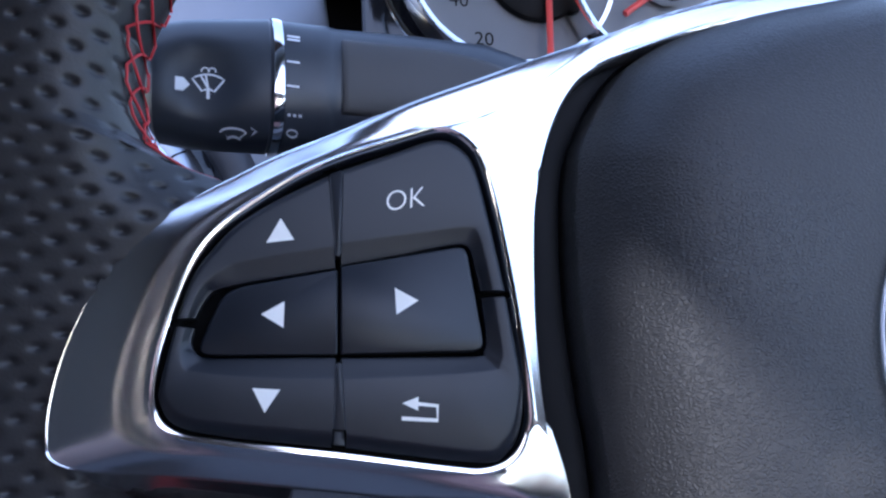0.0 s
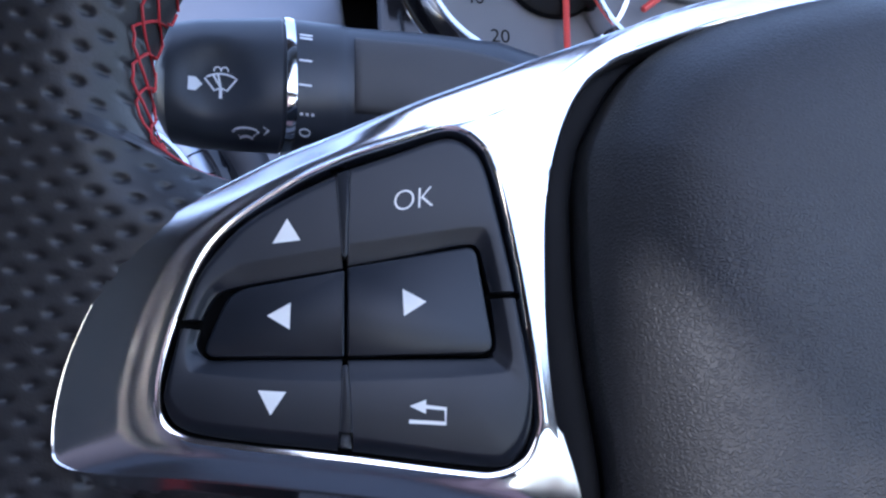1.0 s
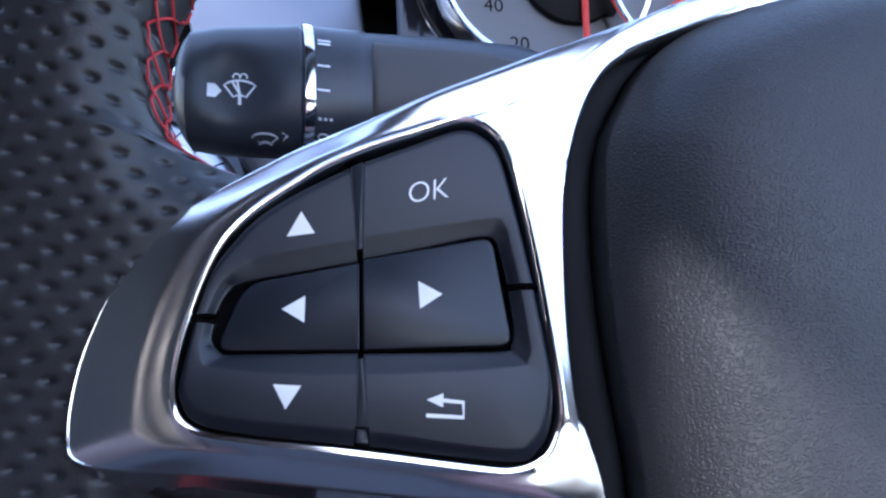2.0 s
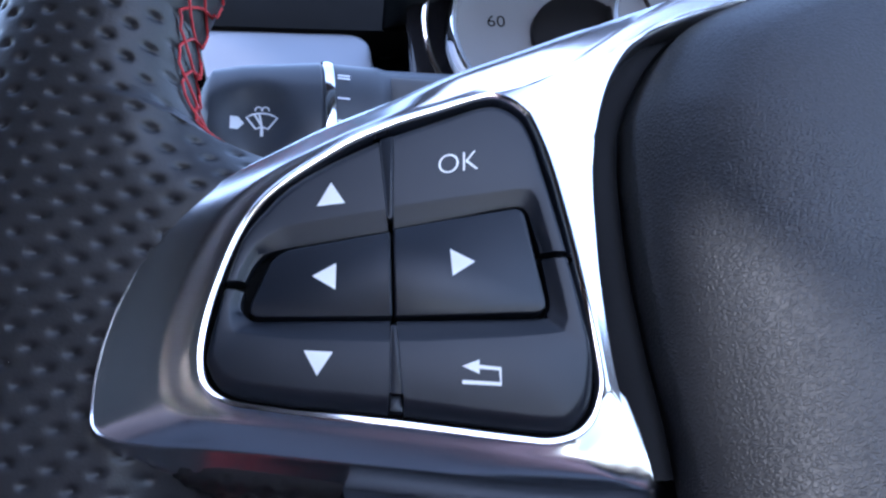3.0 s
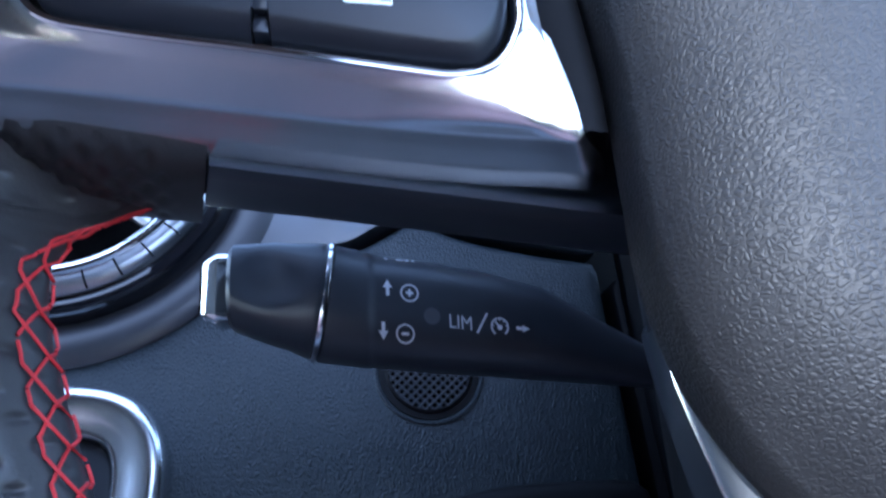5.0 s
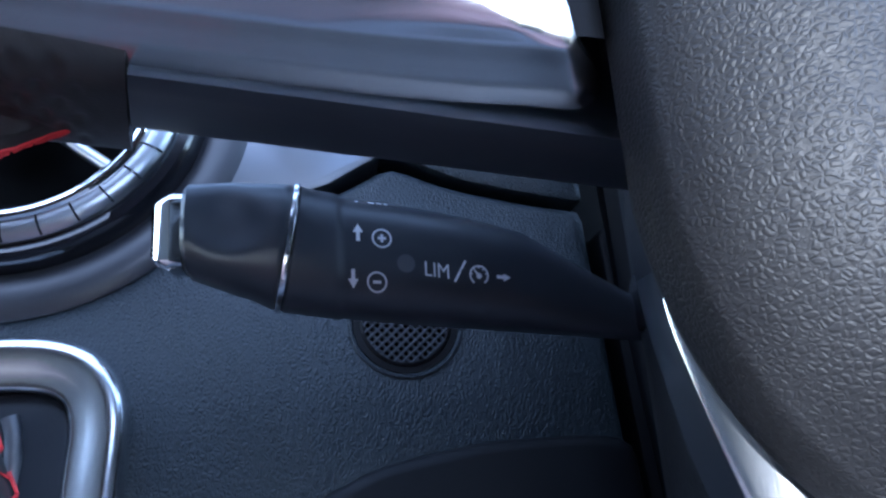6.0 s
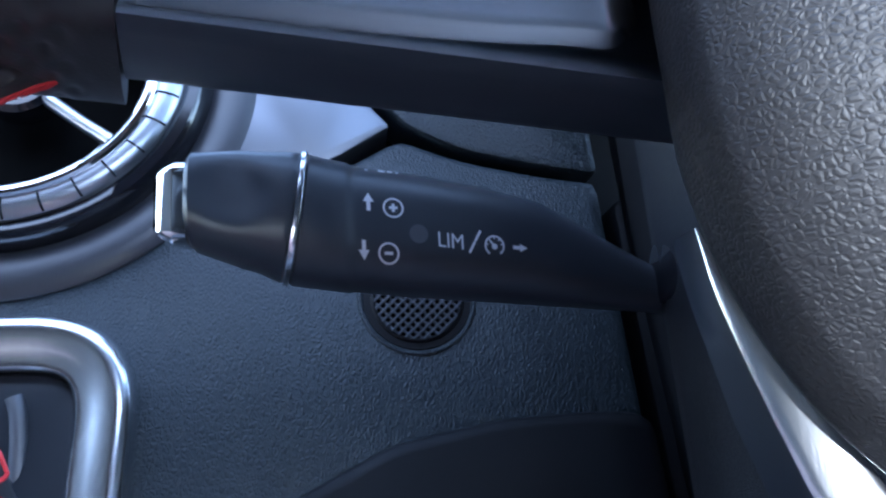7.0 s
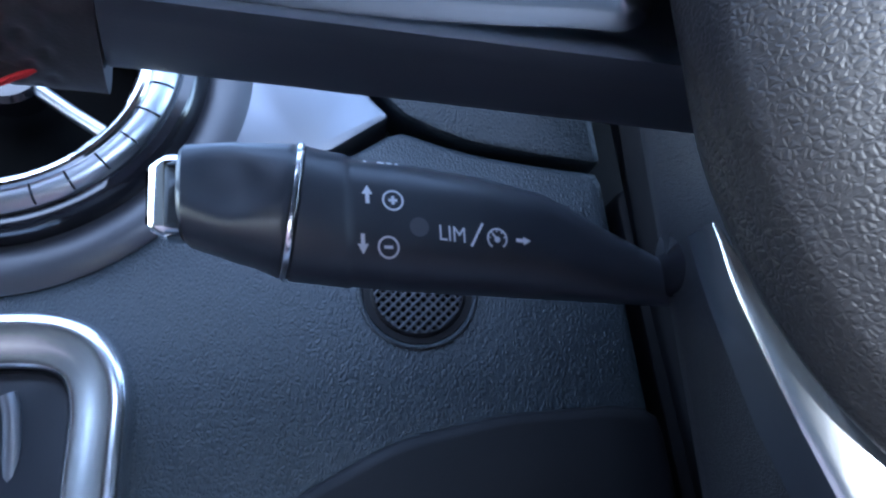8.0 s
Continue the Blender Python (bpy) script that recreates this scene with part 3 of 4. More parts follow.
# ---- stalks ----
class Stalk:
    """A stalk that lies along x: stations of x, low and high edge in z, depth of the axis in y, half thickness."""

    def __init__(self, stations, power=2.7, dent=(0, 0, 1, 1, 0)):
        self.t = np.array(stations, float)
        self.power = power
        self.dent = dent  # x, z, half width, half height and depth of the thumb hollow

    def hollow(self, x, z):
        x0, z0, rx, rz, d = self.dent
        return d * np.exp(-(((x - x0) / rx) ** 2 + ((z - z0) / rz) ** 2) ** 2)

    def at(self, x):
        return [float(np.interp(x, self.t[:, 0], self.t[:, k])) for k in (1, 2, 3, 4)]

    def face(self, x, z):
        lo, hi, y, h = self.at(x)
        s = min(1.0, abs((z - (lo + hi) / 2) / ((hi - lo) / 2)))
        return y - h * (1 - s ** self.power) ** (1 / self.power) + self.hollow(x, z)

    def ring(self, x, grow=0.0, count=56):
        lo, hi, y, h = self.at(x)
        a = np.linspace(0, 2 * math.pi, count, endpoint=False)
        c, s = np.cos(a), np.sin(a)
        e = 2 / self.power
        z = (lo + hi) / 2 + ((hi - lo) / 2 + grow) * np.sign(c) * np.abs(c) ** e
        return np.stack([np.full(count, x), y - (h + grow) * np.sign(s) * np.abs(s) ** e + np.where(s > 0, self.hollow(x, z), 0), z], 1)

    def skin(self, xs, grows=None, lean=None):
        rings = [self.ring(x, g) for x, g in zip(xs, grows or [0] * len(xs))]
        return loft([slant(r, *lean) for r in rings] if lean else rings, first=True, last=True)


def slant(ring, k, x0, z0, bow=0.0, reach=0.9):
    """Leans a ring near x0 sideways by its height, and bows its front, less and less away from x0."""
    r = ring.copy()
    w = max(0.0, 1 - abs(r[0, 0] - x0) / reach)
    r[:, 0] += w * (k * (r[:, 2] - z0) + bow * (r[:, 1].mean() - r[:, 1]))
    return r


cruise = thing("cruise_control_stalk", (10, 14.6, -4.5), "black cruise control stalk with chrome end button and white markings", "control stalk")
cs = Stalk([(-2.0, -3.72, -1.66, 11.5, 0.95), (-0.85, -4.08, -1.44, 12.0, 1.15), (0.3, -4.38, -1.37, 12.4, 1.27), (0.6, -4.44, -1.42, 12.5, 1.27), (1.65, -4.58, -1.47, 12.9, 1.3),
            (3.0, -4.68, -1.56, 13.3, 1.32), (4.9, -4.78, -1.78, 13.8, 1.3), (6.5, -4.90, -2.15, 14.1, 1.2), (8.0, -5.03, -2.98, 14.3, 0.95), (10.0, -5.2, -4.0, 14.6, 0.55)], dent=(-0.98, -2.62, 0.74, 0.70, 0.17))
LEAN = (0.17, 0.33, -2.7, 0.13)
part("cap", cs.skin([-1.95, -1.9, -1.82] + list(np.linspace(-1.72, 0.1, 20)) + [0.2, 0.26], [-0.22, -0.08] + [0] * 22 + [-0.05], LEAN), M_STALK, cruise, "black turning cap")
part("collar_ring", loft([slant(cs.ring(x, g), *LEAN) for x, g in ((0.24, -0.06), (0.27, 0.03), (0.33, 0.045), (0.40, 0.03), (0.43, -0.06))], first=True, last=True), M_SATIN, cruise, "thin chrome ring")
xs = [0.42, 0.46, 0.6, 1.0, 1.45, 1.56, 1.62, 1.75, 2.2, 3.0, 3.8, 4.9, 5.7, 6.5, 7.2, 8.0, 9.0, 10.0, 11.5]
part("lever", cs.skin(xs, [-0.06, 0, 0, 0, 0, -0.01, -0.045, -0.05, -0.05] + [-0.05] * 10, LEAN), M_STALK, cruise, "black lever with printed markings")
button = [(-1.90, 0.0), (-2.17, 0.0), (-2.21, -0.01), (-2.36, -0.09), (-2.48, -0.18), (-2.57, -0.28), (-2.62, -0.38)]
c0 = rounded([(10.85, -3.70), (10.85, -1.93), (11.95, -1.90), (11.95, -3.70)], 0.28)
part("end_button", loft([np.stack([np.full(len(c0), x), inset(c0, -g)[:, 0], inset(c0, -g)[:, 1]], 1) for x, g in button], first=True, last=True), M_CHROME, cruise, "bright metal end button")


def cface(x, z):
    return cs.face(x, z) + 0.05


def arrow_up(x, z, h, w, tail, d=1):
    return [[(x, z + d * h / 2), (x - w / 2, z), (x + w / 2, z)], ("line", [(x, z + 0.02 * d), (x, z - d * h / 2)], tail, False)]


SK = -0.09
marks = arrow_up(2.02, -2.70, 0.44, 0.25, 0.09)
part("plus_arrow", mark(marks, cface), M_GREYPRINT, cruise, "pale printed arrow")
part("minus_arrow", mark(arrow_up(1.88, -3.84, 0.44, 0.25, 0.09, -1), cface), M_GREYPRINT, cruise, "pale printed arrow")
part("plus_sign", mark([("line", disc(2.60, -2.82, 0.225), 0.045, True), ("line", [(2.50, -2.82), (2.70, -2.82)], 0.07, False), ("line", [(2.60, -2.72), (2.60, -2.92)], 0.07, False)], cface),
     M_GREYPRINT, cruise, "pale printed plus in a circle")
part("minus_sign", mark([("line", disc(2.45, -3.90, 0.225), 0.045, True), ("line", [(2.35, -3.90), (2.55, -3.90)], 0.07, False)], cface), M_GREYPRINT, cruise, "pale printed minus in a circle")
part("lim_letters", lettering("LIM", 0.52, lambda u, v: Vector((3.62 + 0.86 * u, cface(3.62 + 0.86 * u, -3.75 + v + SK * u) - 0.012, -3.70 + v + SK * u * 0.86))), M_GREYPRINT, cruise, "pale letters LIM")
part("slash", mark([("line", [(4.41, -3.83), (4.72, -3.28)], 0.06, False)], cface), M_GREYPRINT, cruise)
arc = [(5.06 + 0.235 * math.cos(a), -3.64 + 0.235 * math.sin(a)) for a in np.linspace(radians(-55), radians(235), 26)]
ticks = [("line", [(5.06 + r * math.cos(a), -3.64 + r * math.sin(a)) for r in (0.16, 0.22)], 0.03, False) for a in np.radians([10, 50, 90, 130, 170])]
part("speed_dial_sign", mark([("line", arc, 0.045, False), disc(5.06, -3.66, 0.075, 12), ("line", [(5.06, -3.66), (4.95, -3.52)], 0.05, False)] + ticks, cface), M_GREYPRINT, cruise, "pale printed dial sign")
part("set_arrow", mark([[(5.92, -3.68), (5.72, -3.58), (5.72, -3.78)], ("line", [(5.54, -3.665), (5.73, -3.68)], 0.09, False)], cface), M_GREYPRINT, cruise, "pale printed arrow")
part("led_window", mark([disc(3.18, -3.42, 0.225, 28)], cface, 0.008), M_LENS, cruise, "dark round lamp window")
part("top_print", mark([("line", [(x0, -1.80), (x0 + w, -1.81)], 0.05, False) for x0, w in ((1.98, 0.07), (2.3, 0.16), (2.52, 0.12), (2.72, 0.07))], cface), M_GREYPRINT, cruise)

wiper = thing("wiper_stalk", (8, 11.5, 7.5), "black wiper and indicator stalk with chrome ring and white symbols", "control stalk")
ws = Stalk([(-4.95, 6.2, 8.6, 10.2, 1.0), (-4.6, 5.7, 9.2, 10.3, 1.35), (-3.8, 5.6, 9.4, 10.4, 1.5), (-1.5, 5.6, 9.68, 10.6, 1.6), (0.0, 5.7, 9.68, 10.8, 1.6),
            (3.0, 5.75, 9.75, 11.05, 1.6), (5.5, 5.85, 9.72, 11.3, 1.6), (7.5, 6.2, 9.3, 11.6, 1.4), (10, 6.6, 9.0, 12.0, 1.1)], 2.5, dent=(-3.25, 7.1, 1.0, 0.95, 0.27))
part("cap", ws.skin([-5.0, -4.95, -4.8, -4.6] + list(np.linspace(-4.45, -1.65, 26)) + [-1.55, -1.5], [-0.4, -0.1] + [0] * 29 + [-0.05], (-0.03, -1.35, 7.6, 0.15)), M_STALK, wiper, "black turning cap")
part("collar_ring", loft([slant(ws.ring(x, g), -0.03, x, 7.6, 0.15) for x, g in ((-1.52, -0.05), (-1.47, 0.04), (-1.33, 0.055), (-1.20, 0.03), (-1.15, -0.06))], first=True, last=True), M_CHROME, wiper, "chrome ring")
part("end_plate", loft([ws.ring(x, g) for x, g in ((-5.02, -0.45), (-5.09, -0.48), (-5.12, -0.6))], first=True, last=True), M_CHROME, wiper, "chrome end plate")
part("lever", ws.skin([-1.18, -1.1, -0.6, 0.0, 0.3, 0.45, 0.6, 1.5, 3.0, 4.5, 5.5, 6.5, 7.5, 8.5, 10.0], [-0.05, 0, 0, 0, 0, -0.04, -0.07] + [-0.07] * 8, (-0.03, -1.35, 7.6, 0.15)), M_STALK, wiper, "black lever with printed markings")
rows = []
for x in [0.72, 0.74, 0.80] + list(np.linspace(0.95, 6.0, 16)) + [6.1, 6.12]:
    end = x < 0.73 or x > 6.11
    top = 8.85 - 0.05 * max(0, x - 3.0) ** 2
    zs = [6.45, 6.47, 6.53] + list(np.linspace(6.65, top - 0.2, 12)) + [top - 0.08, top - 0.02, top]
    rows.append([(x, ws.face(x, z) + (0.14 if end or k in (0, len(zs) - 1) else 0.02 if x < 0.75 or k in (1, len(zs) - 2) else -0.02), z) for k, z in enumerate(zs)])
part("grip_insert", loft(rows, closed=False), M_GRIP, wiper, "dull grey-black insert")


def wface(x, z):
    return ws.face(x, z)


fan = [(-3.10 + r * math.cos(a), 6.62 + r * math.sin(a)) for r, a in [(0.72, b) for b in np.radians(np.linspace(128, 52, 9))] + [(0.28, b) for b in np.radians(np.linspace(52, 128, 5))]]
part("wash_wipe_sign", mark([("line", fan, 0.055, True), ("line", [(-3.1, 6.62), (-3.1, 6.95)], 0.09, False), ("line", [(-3.1, 6.93), (-3.32, 7.3)], 0.06, False), ("line", [(-3.1, 6.93), (-3.18, 7.32)], 0.06, False)]
     + [("line", [(-3.1 + s * (0.10 + 0.10 * math.cos(a)), 7.44 + 0.10 * math.sin(a)) for a in np.radians(np.linspace(-20, 200, 7))], 0.04, False) for s in (-1, 1)], wface), M_GREYPRINT, wiper, "white windscreen washer symbol")
part("press_arrow", mark([[(-4.0, 7.2), (-3.78, 7.2), (-3.6, 7.0), (-3.78, 6.8), (-4.0, 6.8)]], wface), M_GREYPRINT, wiper, "white printed arrow")
fan = [(-2.40 + r * math.cos(a), 5.58 + 0.5 * r * math.sin(a)) for r, a in [(0.58, b) for b in np.radians(np.linspace(130, 50, 9))] + [(0.26, b) for b in np.radians(np.linspace(50, 130, 5))]]
part("rear_wipe_sign", mark([("line", fan, 0.045, True)], wface), M_GREYPRINT, wiper, "white rear wiper symbol")
part("turn_arrow", mark([[(-1.90, 5.92), (-1.90, 5.74), (-1.72, 5.83)]], wface), M_GREYPRINT, wiper, "white printed arrow")
part("scale_marks", mark([("line", [(-0.90, z), (-0.53, z - 0.01)], w, False) for z, w in ((8.68, 0.07), (8.56, 0.07), (7.82, 0.06), (7.07, 0.06))]
     + [("line", [(x, 6.27), (x + 0.09, 6.27)], 0.07, False) for x in (-0.86, -0.70, -0.54)], wface, 0.06), M_GREYPRINT, wiper, "white wiper speed marks")
part("ring_mark", mark([("line", [(-0.72 + 0.15 * math.cos(a), 5.86 + 0.07 * math.sin(a)) for a in np.linspace(0, 6.28, 16, endpoint=False)], 0.035, True)], wface, 0.06), M_GREYPRINT, wiper)

# Shroud of the steering column.
shroud = thing("column_shroud", (14, 14, 0), "grained black plastic steering column shroud", "column shroud")
c0 = even(rounded([(9.9, -13.0), (9.3, 5.0), (10.2, 9.6), (16.0, 9.6), (17.1, 5.0), (16.9, -13.0), (14.5, -15.0), (11.5, -15.0)], [1.2, 1.5, 1.2, 1.5, 1.5, 1.2, 1.5, 1.0]), 90)
part("shell", loft([flat(inset(c0, g), y) for g, y in ((3.2, 7.3), (2.2, 7.8), (1.4, 8.6), (0.75, 9.7), (0.3, 11.0), (0.05, 12.3), (0.0, 13.6), (0.12, 14.2), (0.6, 14.4), (2.4, 14.5))], first=True, last=True), M_SHROUD, shroud)
# The shade of the gap beside the shroud is put into this colour.
part("column", loft([flat(inset(c0, g), y) for g, y in ((2.4, 14.52), (2.9, 22.5))], first=True, last=True), M_DARK, shroud, "column behind the shroud, blackened for the shade in the gap")
part("collar", loft([[(9.6 + 0.5 * k, 13.6 + r * math.cos(a), -4.2 + r * 0.9 * math.sin(a)) for a in np.linspace(0, 6.283, 32, endpoint=False)] for k, r in ((0, 0.75), (0.1, 0.95), (1.5, 1.15))], first=True, last=True), M_GLOSS, shroud, "gloss black collar")

# ---- dashboard ----
def dash_y(z):
    return 21.2 + 0.22 * (z + 4.5)


def slope(c, off=0.0):
    """An outline of x, z laid on the dashboard's face, off centimetres in front of it."""
    return np.stack([c[:, 0], dash_y(c[:, 1]) - off, c[:, 1]], 1)


def plate(c, off, thick, bevel):
    rings = [slope(c, off - thick), slope(c, off - bevel), slope(inset(c, bevel * 0.3), off - bevel * 0.3), slope(inset(c, bevel), off)]
    return loft(rings, first=True, last=True)


dash = thing("dashboard", (5, 25, -10), "dark grained plastic dashboard with silver trim strip", "dashboard")
lower = rounded([(-36, -24), (-36, -1.2), (-7.2, -1.2), (-4.4, 1.9), (1.0, 1.9), (3.75, 3.5), (6.0, 2.5), (9.0, 1.75), (11.3, 1.35), (11.3, -24)], [2, 2, 1, 1, 1.2, 0.5, 1, 1, 0.3, 1])
part("lower_panel", plate(even(lower, 300), 0.0, 3.0, 0.35), M_DASH, dash, "dark grained lower panel")
upper = rounded([(4.05, 4.05), (6.1, 2.85), (9.1, 2.1), (11.4, 1.65), (11.5, 13.4), (2.9, 13.4), (2.75, 8.0), (3.0, 5.4)], [0.4, 1, 1, 0.4, 0.5, 1, 1, 0.6])
part("upper_panel", plate(even(upper, 240), 0.1, 3.0, 0.3), M_DASH, dash, "dark grained panel under the instruments")
strip = rounded([(-3.4, 2.3), (0.85, 2.3), (3.5, 4.0), (2.45, 5.3), (2.2, 9.0), (0.7, 23.2), (-9.0, 23.2), (-6.5, 13.0), (-3.4, 10.5), (-2.6, 6.5)], [0.6, 0.8, 0.25, 0.6, 1, 1.3, 0.8, 1, 1, 1])
part("trim_strip", plate(even(strip, 240), 0.15, 2.0, 0.25), M_SILVER, dash, "satin silver trim strip")
# Blackened so that the gaps between the panels look shaded.
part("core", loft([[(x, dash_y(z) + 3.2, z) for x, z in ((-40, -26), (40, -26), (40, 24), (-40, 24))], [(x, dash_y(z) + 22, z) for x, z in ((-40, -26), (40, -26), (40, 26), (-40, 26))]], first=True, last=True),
     M_NEAR_BLACK, dash, "body behind the panels, blackened for the shade in the gaps", smooth=False)
part("top_cover", loft([[(x, y, z) for x in np.linspace(-38, 38, 12)] for y, z in ((28.6, 22.6), (27.0, 23.3), (27.3, 24.2), (28.5, 29.0), (29.8, 31.0), (34.0, 32.5), (70.0, 33.0), (70.0, 20.0))], closed=False), M_NEAR_BLACK, dash, "dull black top of the dashboard")
hood = [(20.5, 23.2), (13.0, 23.6), (12.6, 24.1), (13.2, 24.6), (22.0, 25.0), (30.0, 25.5)]
part("instrument_hood", loft([[(x, y + 0.03 * (x - 13) ** 2, z - 0.012 * (x - 13) ** 2) for x in np.linspace(1.5, 25, 16)] for y, z in hood], closed=False), M_DASH, dash, "dark hood over the instruments")
part("side_panel", plate(rounded([(12.1, -24), (12.1, 1.0), (36, 0.8), (36, -24)], 0.8), -1.0, 3.0, 0.3), M_DARK, dash, "dark panel beyond the column")
knee = np.array([(-2.5, -11.5), (-0.3, -9.5), (2.8, -8.05), (6.4, -7.45), (10.0, -7.4), (11.5, -7.6), (11.5, -24), (-8, -24), (-5, -15)])
part("knee_panel", plate(even(rounded(knee, 0.8), 120), 0.5, 1.5, 0.4), M_DARK, dash, "dark knee panel, darker still for the shade on it")

GX, GZ = 3.96, -3.10
sensor = thing("sensor_grille", (3.96, 21.0, -4.1), "small round black grille in the dashboard", "grille")
part("surround", loft([slope(disc(GX, GZ, 0.96 * r, 56), o) for r, o in ((2.2, -0.1), (2.17, 0.03), (2.12, 0.07), (2.05, 0.07), (2.01, 0.03), (1.98, -0.05))]), M_DASH, sensor, "raised dark surround")
part("lining", loft([slope(disc(GX, GZ, 0.96 * r, 56), o) for r, o in ((2.04, -0.05), (1.95, 0.03), (1.72, 0.035), (1.66, 0.12), (1.6, 0.14), (1.56, 0.10), (1.54, 0.02))]), M_DARK, sensor, "dull black lining")
part("backing", loft([slope(disc(GX, GZ, 0.96 * r, 56), 0.02) for r in (1.9, 0.5)], last=True), M_NEAR_BLACK, sensor)
for k in range(-6, 7):
    for ang, lift, mat in ((radians(42), 0.12, M_STALK), (radians(-48), 0.07, M_STALK)):
        off = k * 0.24
        half = math.sqrt(max(0.05, 1.52 ** 2 - off ** 2))
        u, n = np.array([math.cos(ang), math.sin(ang)]), np.array([-math.sin(ang), math.cos(ang)])
        line = [np.array([GX, GZ]) + n * off + u * s * half for s in (-1, 1)]
        part("slat", tube([(q[0], dash_y(q[1]) - lift, q[1]) for q in line], 0.045, 6), mat, sensor)

vent = thing("air_vent", (-10.4, 22, 6.2), "round dashboard air vent with knurled chrome ring", "air vent")
VX, VZ = -10.4, 6.2


def turned(profile, n=96, wave=0.0):
    """A body of revolution about the vent's axis: pairs of radius and height above the dashboard's face."""
    rings = []
    for r, o in profile:
        c = disc(VX, VZ, r, n)
        rings.append(slope(c, o))
    return loft(rings)


part("outer_bowl", turned([(8.9, -0.3), (8.85, 0.08), (8.6, 0.30), (8.1, 0.42), (7.5, 0.32), (7.05, 0.12), (6.9, 0.0), (6.8, -0.4)]), M_GREY, vent, "grey dished surround")
part("black_ring", turned([(7.15, 0.0), (7.05, 0.6), (6.75, 0.95), (6.4, 1.0), (6.1, 0.8)]), M_GLOSS, vent, "gloss black ring")
part("knurled_ring", turned([(6.25, 0.7), (6.2, 1.05), (6.0, 1.28), (5.7, 1.38), (5.45, 1.36), (5.4, 1.0)]), M_KNURL, vent, "grey satin knurled ring")
part("chrome_ring", turned([(5.46, 1.0), (5.45, 1.42), (5.36, 1.54), (5.2, 1.58), (5.04, 1.5), (4.96, 1.3), (4.95, 0.4)]), M_CHROME, vent, "polished chrome ring")
part("inner_ring", turned([(4.97, 0.7), (4.8, 0.85), (4.6, 0.6), (4.5, 0.5), (4.4, 0.0), (4.3, -2.6)]), M_GLOSS, vent, "gloss black inner ring")
part("throat", loft([slope(disc(VX, VZ, r, 48), -2.5) for r in (4.6, 1.0)], last=True), M_NEAR_BLACK, vent)
for k in range(30):
    a = 2 * math.pi * k / 30
    ca, sa = math.cos(a), math.sin(a)
    part("notch", tube([(VX + r * ca, dash_y(VZ + r * sa) - o, VZ + r * sa) for r, o in ((6.18, 1.12), (6.0, 1.29), (5.7, 1.39), (5.48, 1.38))], 0.045, 6), M_GLOSS, vent)
for k in range(4):
    a = radians(-38 + 90 * k)
    p = [(VX + r * math.cos(a), dash_y(VZ + r * math.sin(a)) - o, VZ + r * math.sin(a)) for r, o in ((1.2, 0.2), (3.0, 0.1), (5.0, 0.35))]
    part("spoke", tube(p, 0.27, 12), M_KNURL, vent, "silver spoke")
part("hub", turned([(1.5, -0.8), (1.45, 0.3), (1.2, 0.5), (0.05, 0.55)], 40), M_GLOSS, vent, "black hub")

panel = thing("switch_panel", (-10, 20.5, -8), "dark switch panel in a satin chrome frame", "switch panel")
fr = even(rounded([(-15.5, -3.1), (-5.0, -3.3), (-5.2, -15.5), (-15.5, -15.5)], [1.8, 3.7, 1.8, 1.8], 16), 260)
part("frame", loft([slope(inset(fr, 1.12 * d), o) for d, o in ((0.0, -0.3), (0.0, 0.5), (0.05, 0.75), (0.15, 0.95), (0.3, 1.06), (0.5, 1.07), (0.75, 0.98), (1.05, 0.84), (1.35, 0.68), (1.45, 0.66), (1.53, 0.66), (1.61, 0.58), (1.66, 0.4), (1.70, -0.2))]), M_SATIN, panel, "satin chrome frame")
part("face", plate(inset(fr, 1.9), 0.2, 1.0, 0.15), M_KEY, panel, "dark switch face")
part("grip", tube(spline([(x, 20.4, z) for x, z in ((-8.75, -5.9), (-8.6, -6.4), (-8.52, -7.4), (-8.52, -8.5), (-8.6, -10.5))], 24, closed=False), 0.27, 12), M_SILVER, panel, "silver grip")

cluster = thing("instrument_cluster", (12, 21, 18), "instrument cluster with grey dials and chrome rings", "instruments")


def dial(cx, cz, r, y):
    part("ring", loft([flat(disc(cx, cz, rr, 80), y - o) for rr, o in ((r + 0.2, -0.6), (r + 0.12, 0.5), (r, 0.75), (r - 0.2, 0.7), (r - 0.32, 0.3), (r - 0.34, -0.3))]), M_CHROME, cluster, "chrome dial ring")
    face = part("face", loft([flat(disc(cx, cz, rr, 64), y + 0.2) for rr in (r - 0.3, 0.5)], last=True), M_DIAL, cluster, "grey dial face")
    return face


for cx, cz, r in ((9.4, 18.3, 6.3),):
    part("bezel_rim", tube([(cx + r * math.cos(a), 19.6, cz + r * math.sin(a)) for a in np.linspace(radians(100), radians(262), 40)], 0.14, 8), M_CHROME, cluster, "thin chrome bezel rim")
f1 = dial(9.4, 18.3, 5.05, 20.0)
dial(17.0, 18.0, 4.95, 19.4)
for txt, x, z in (("40", 6.45, 16.4), ("20", 7.6, 14.5), ("60", 6.2, 18.8)):
    part("number", lettering(txt, 0.95, lambda u, v: Vector((x + u, 20.18, z + v))), M_NEAR_BLACK, f1)
part("hub", loft([flat(disc(10.7, 18.2, r, 40), y) for r, y in ((2.4, 20.1), (2.35, 19.8), (2.1, 19.7), (0.1, 19.5))], last=True), M_DARK, cluster, "dark dial hub")
part("needle", tube([(11.1, 19.4, 17.5), (11.0, 19.4, 13.9)], 0.16, 8), M_NEEDLE, cluster, "red needle")
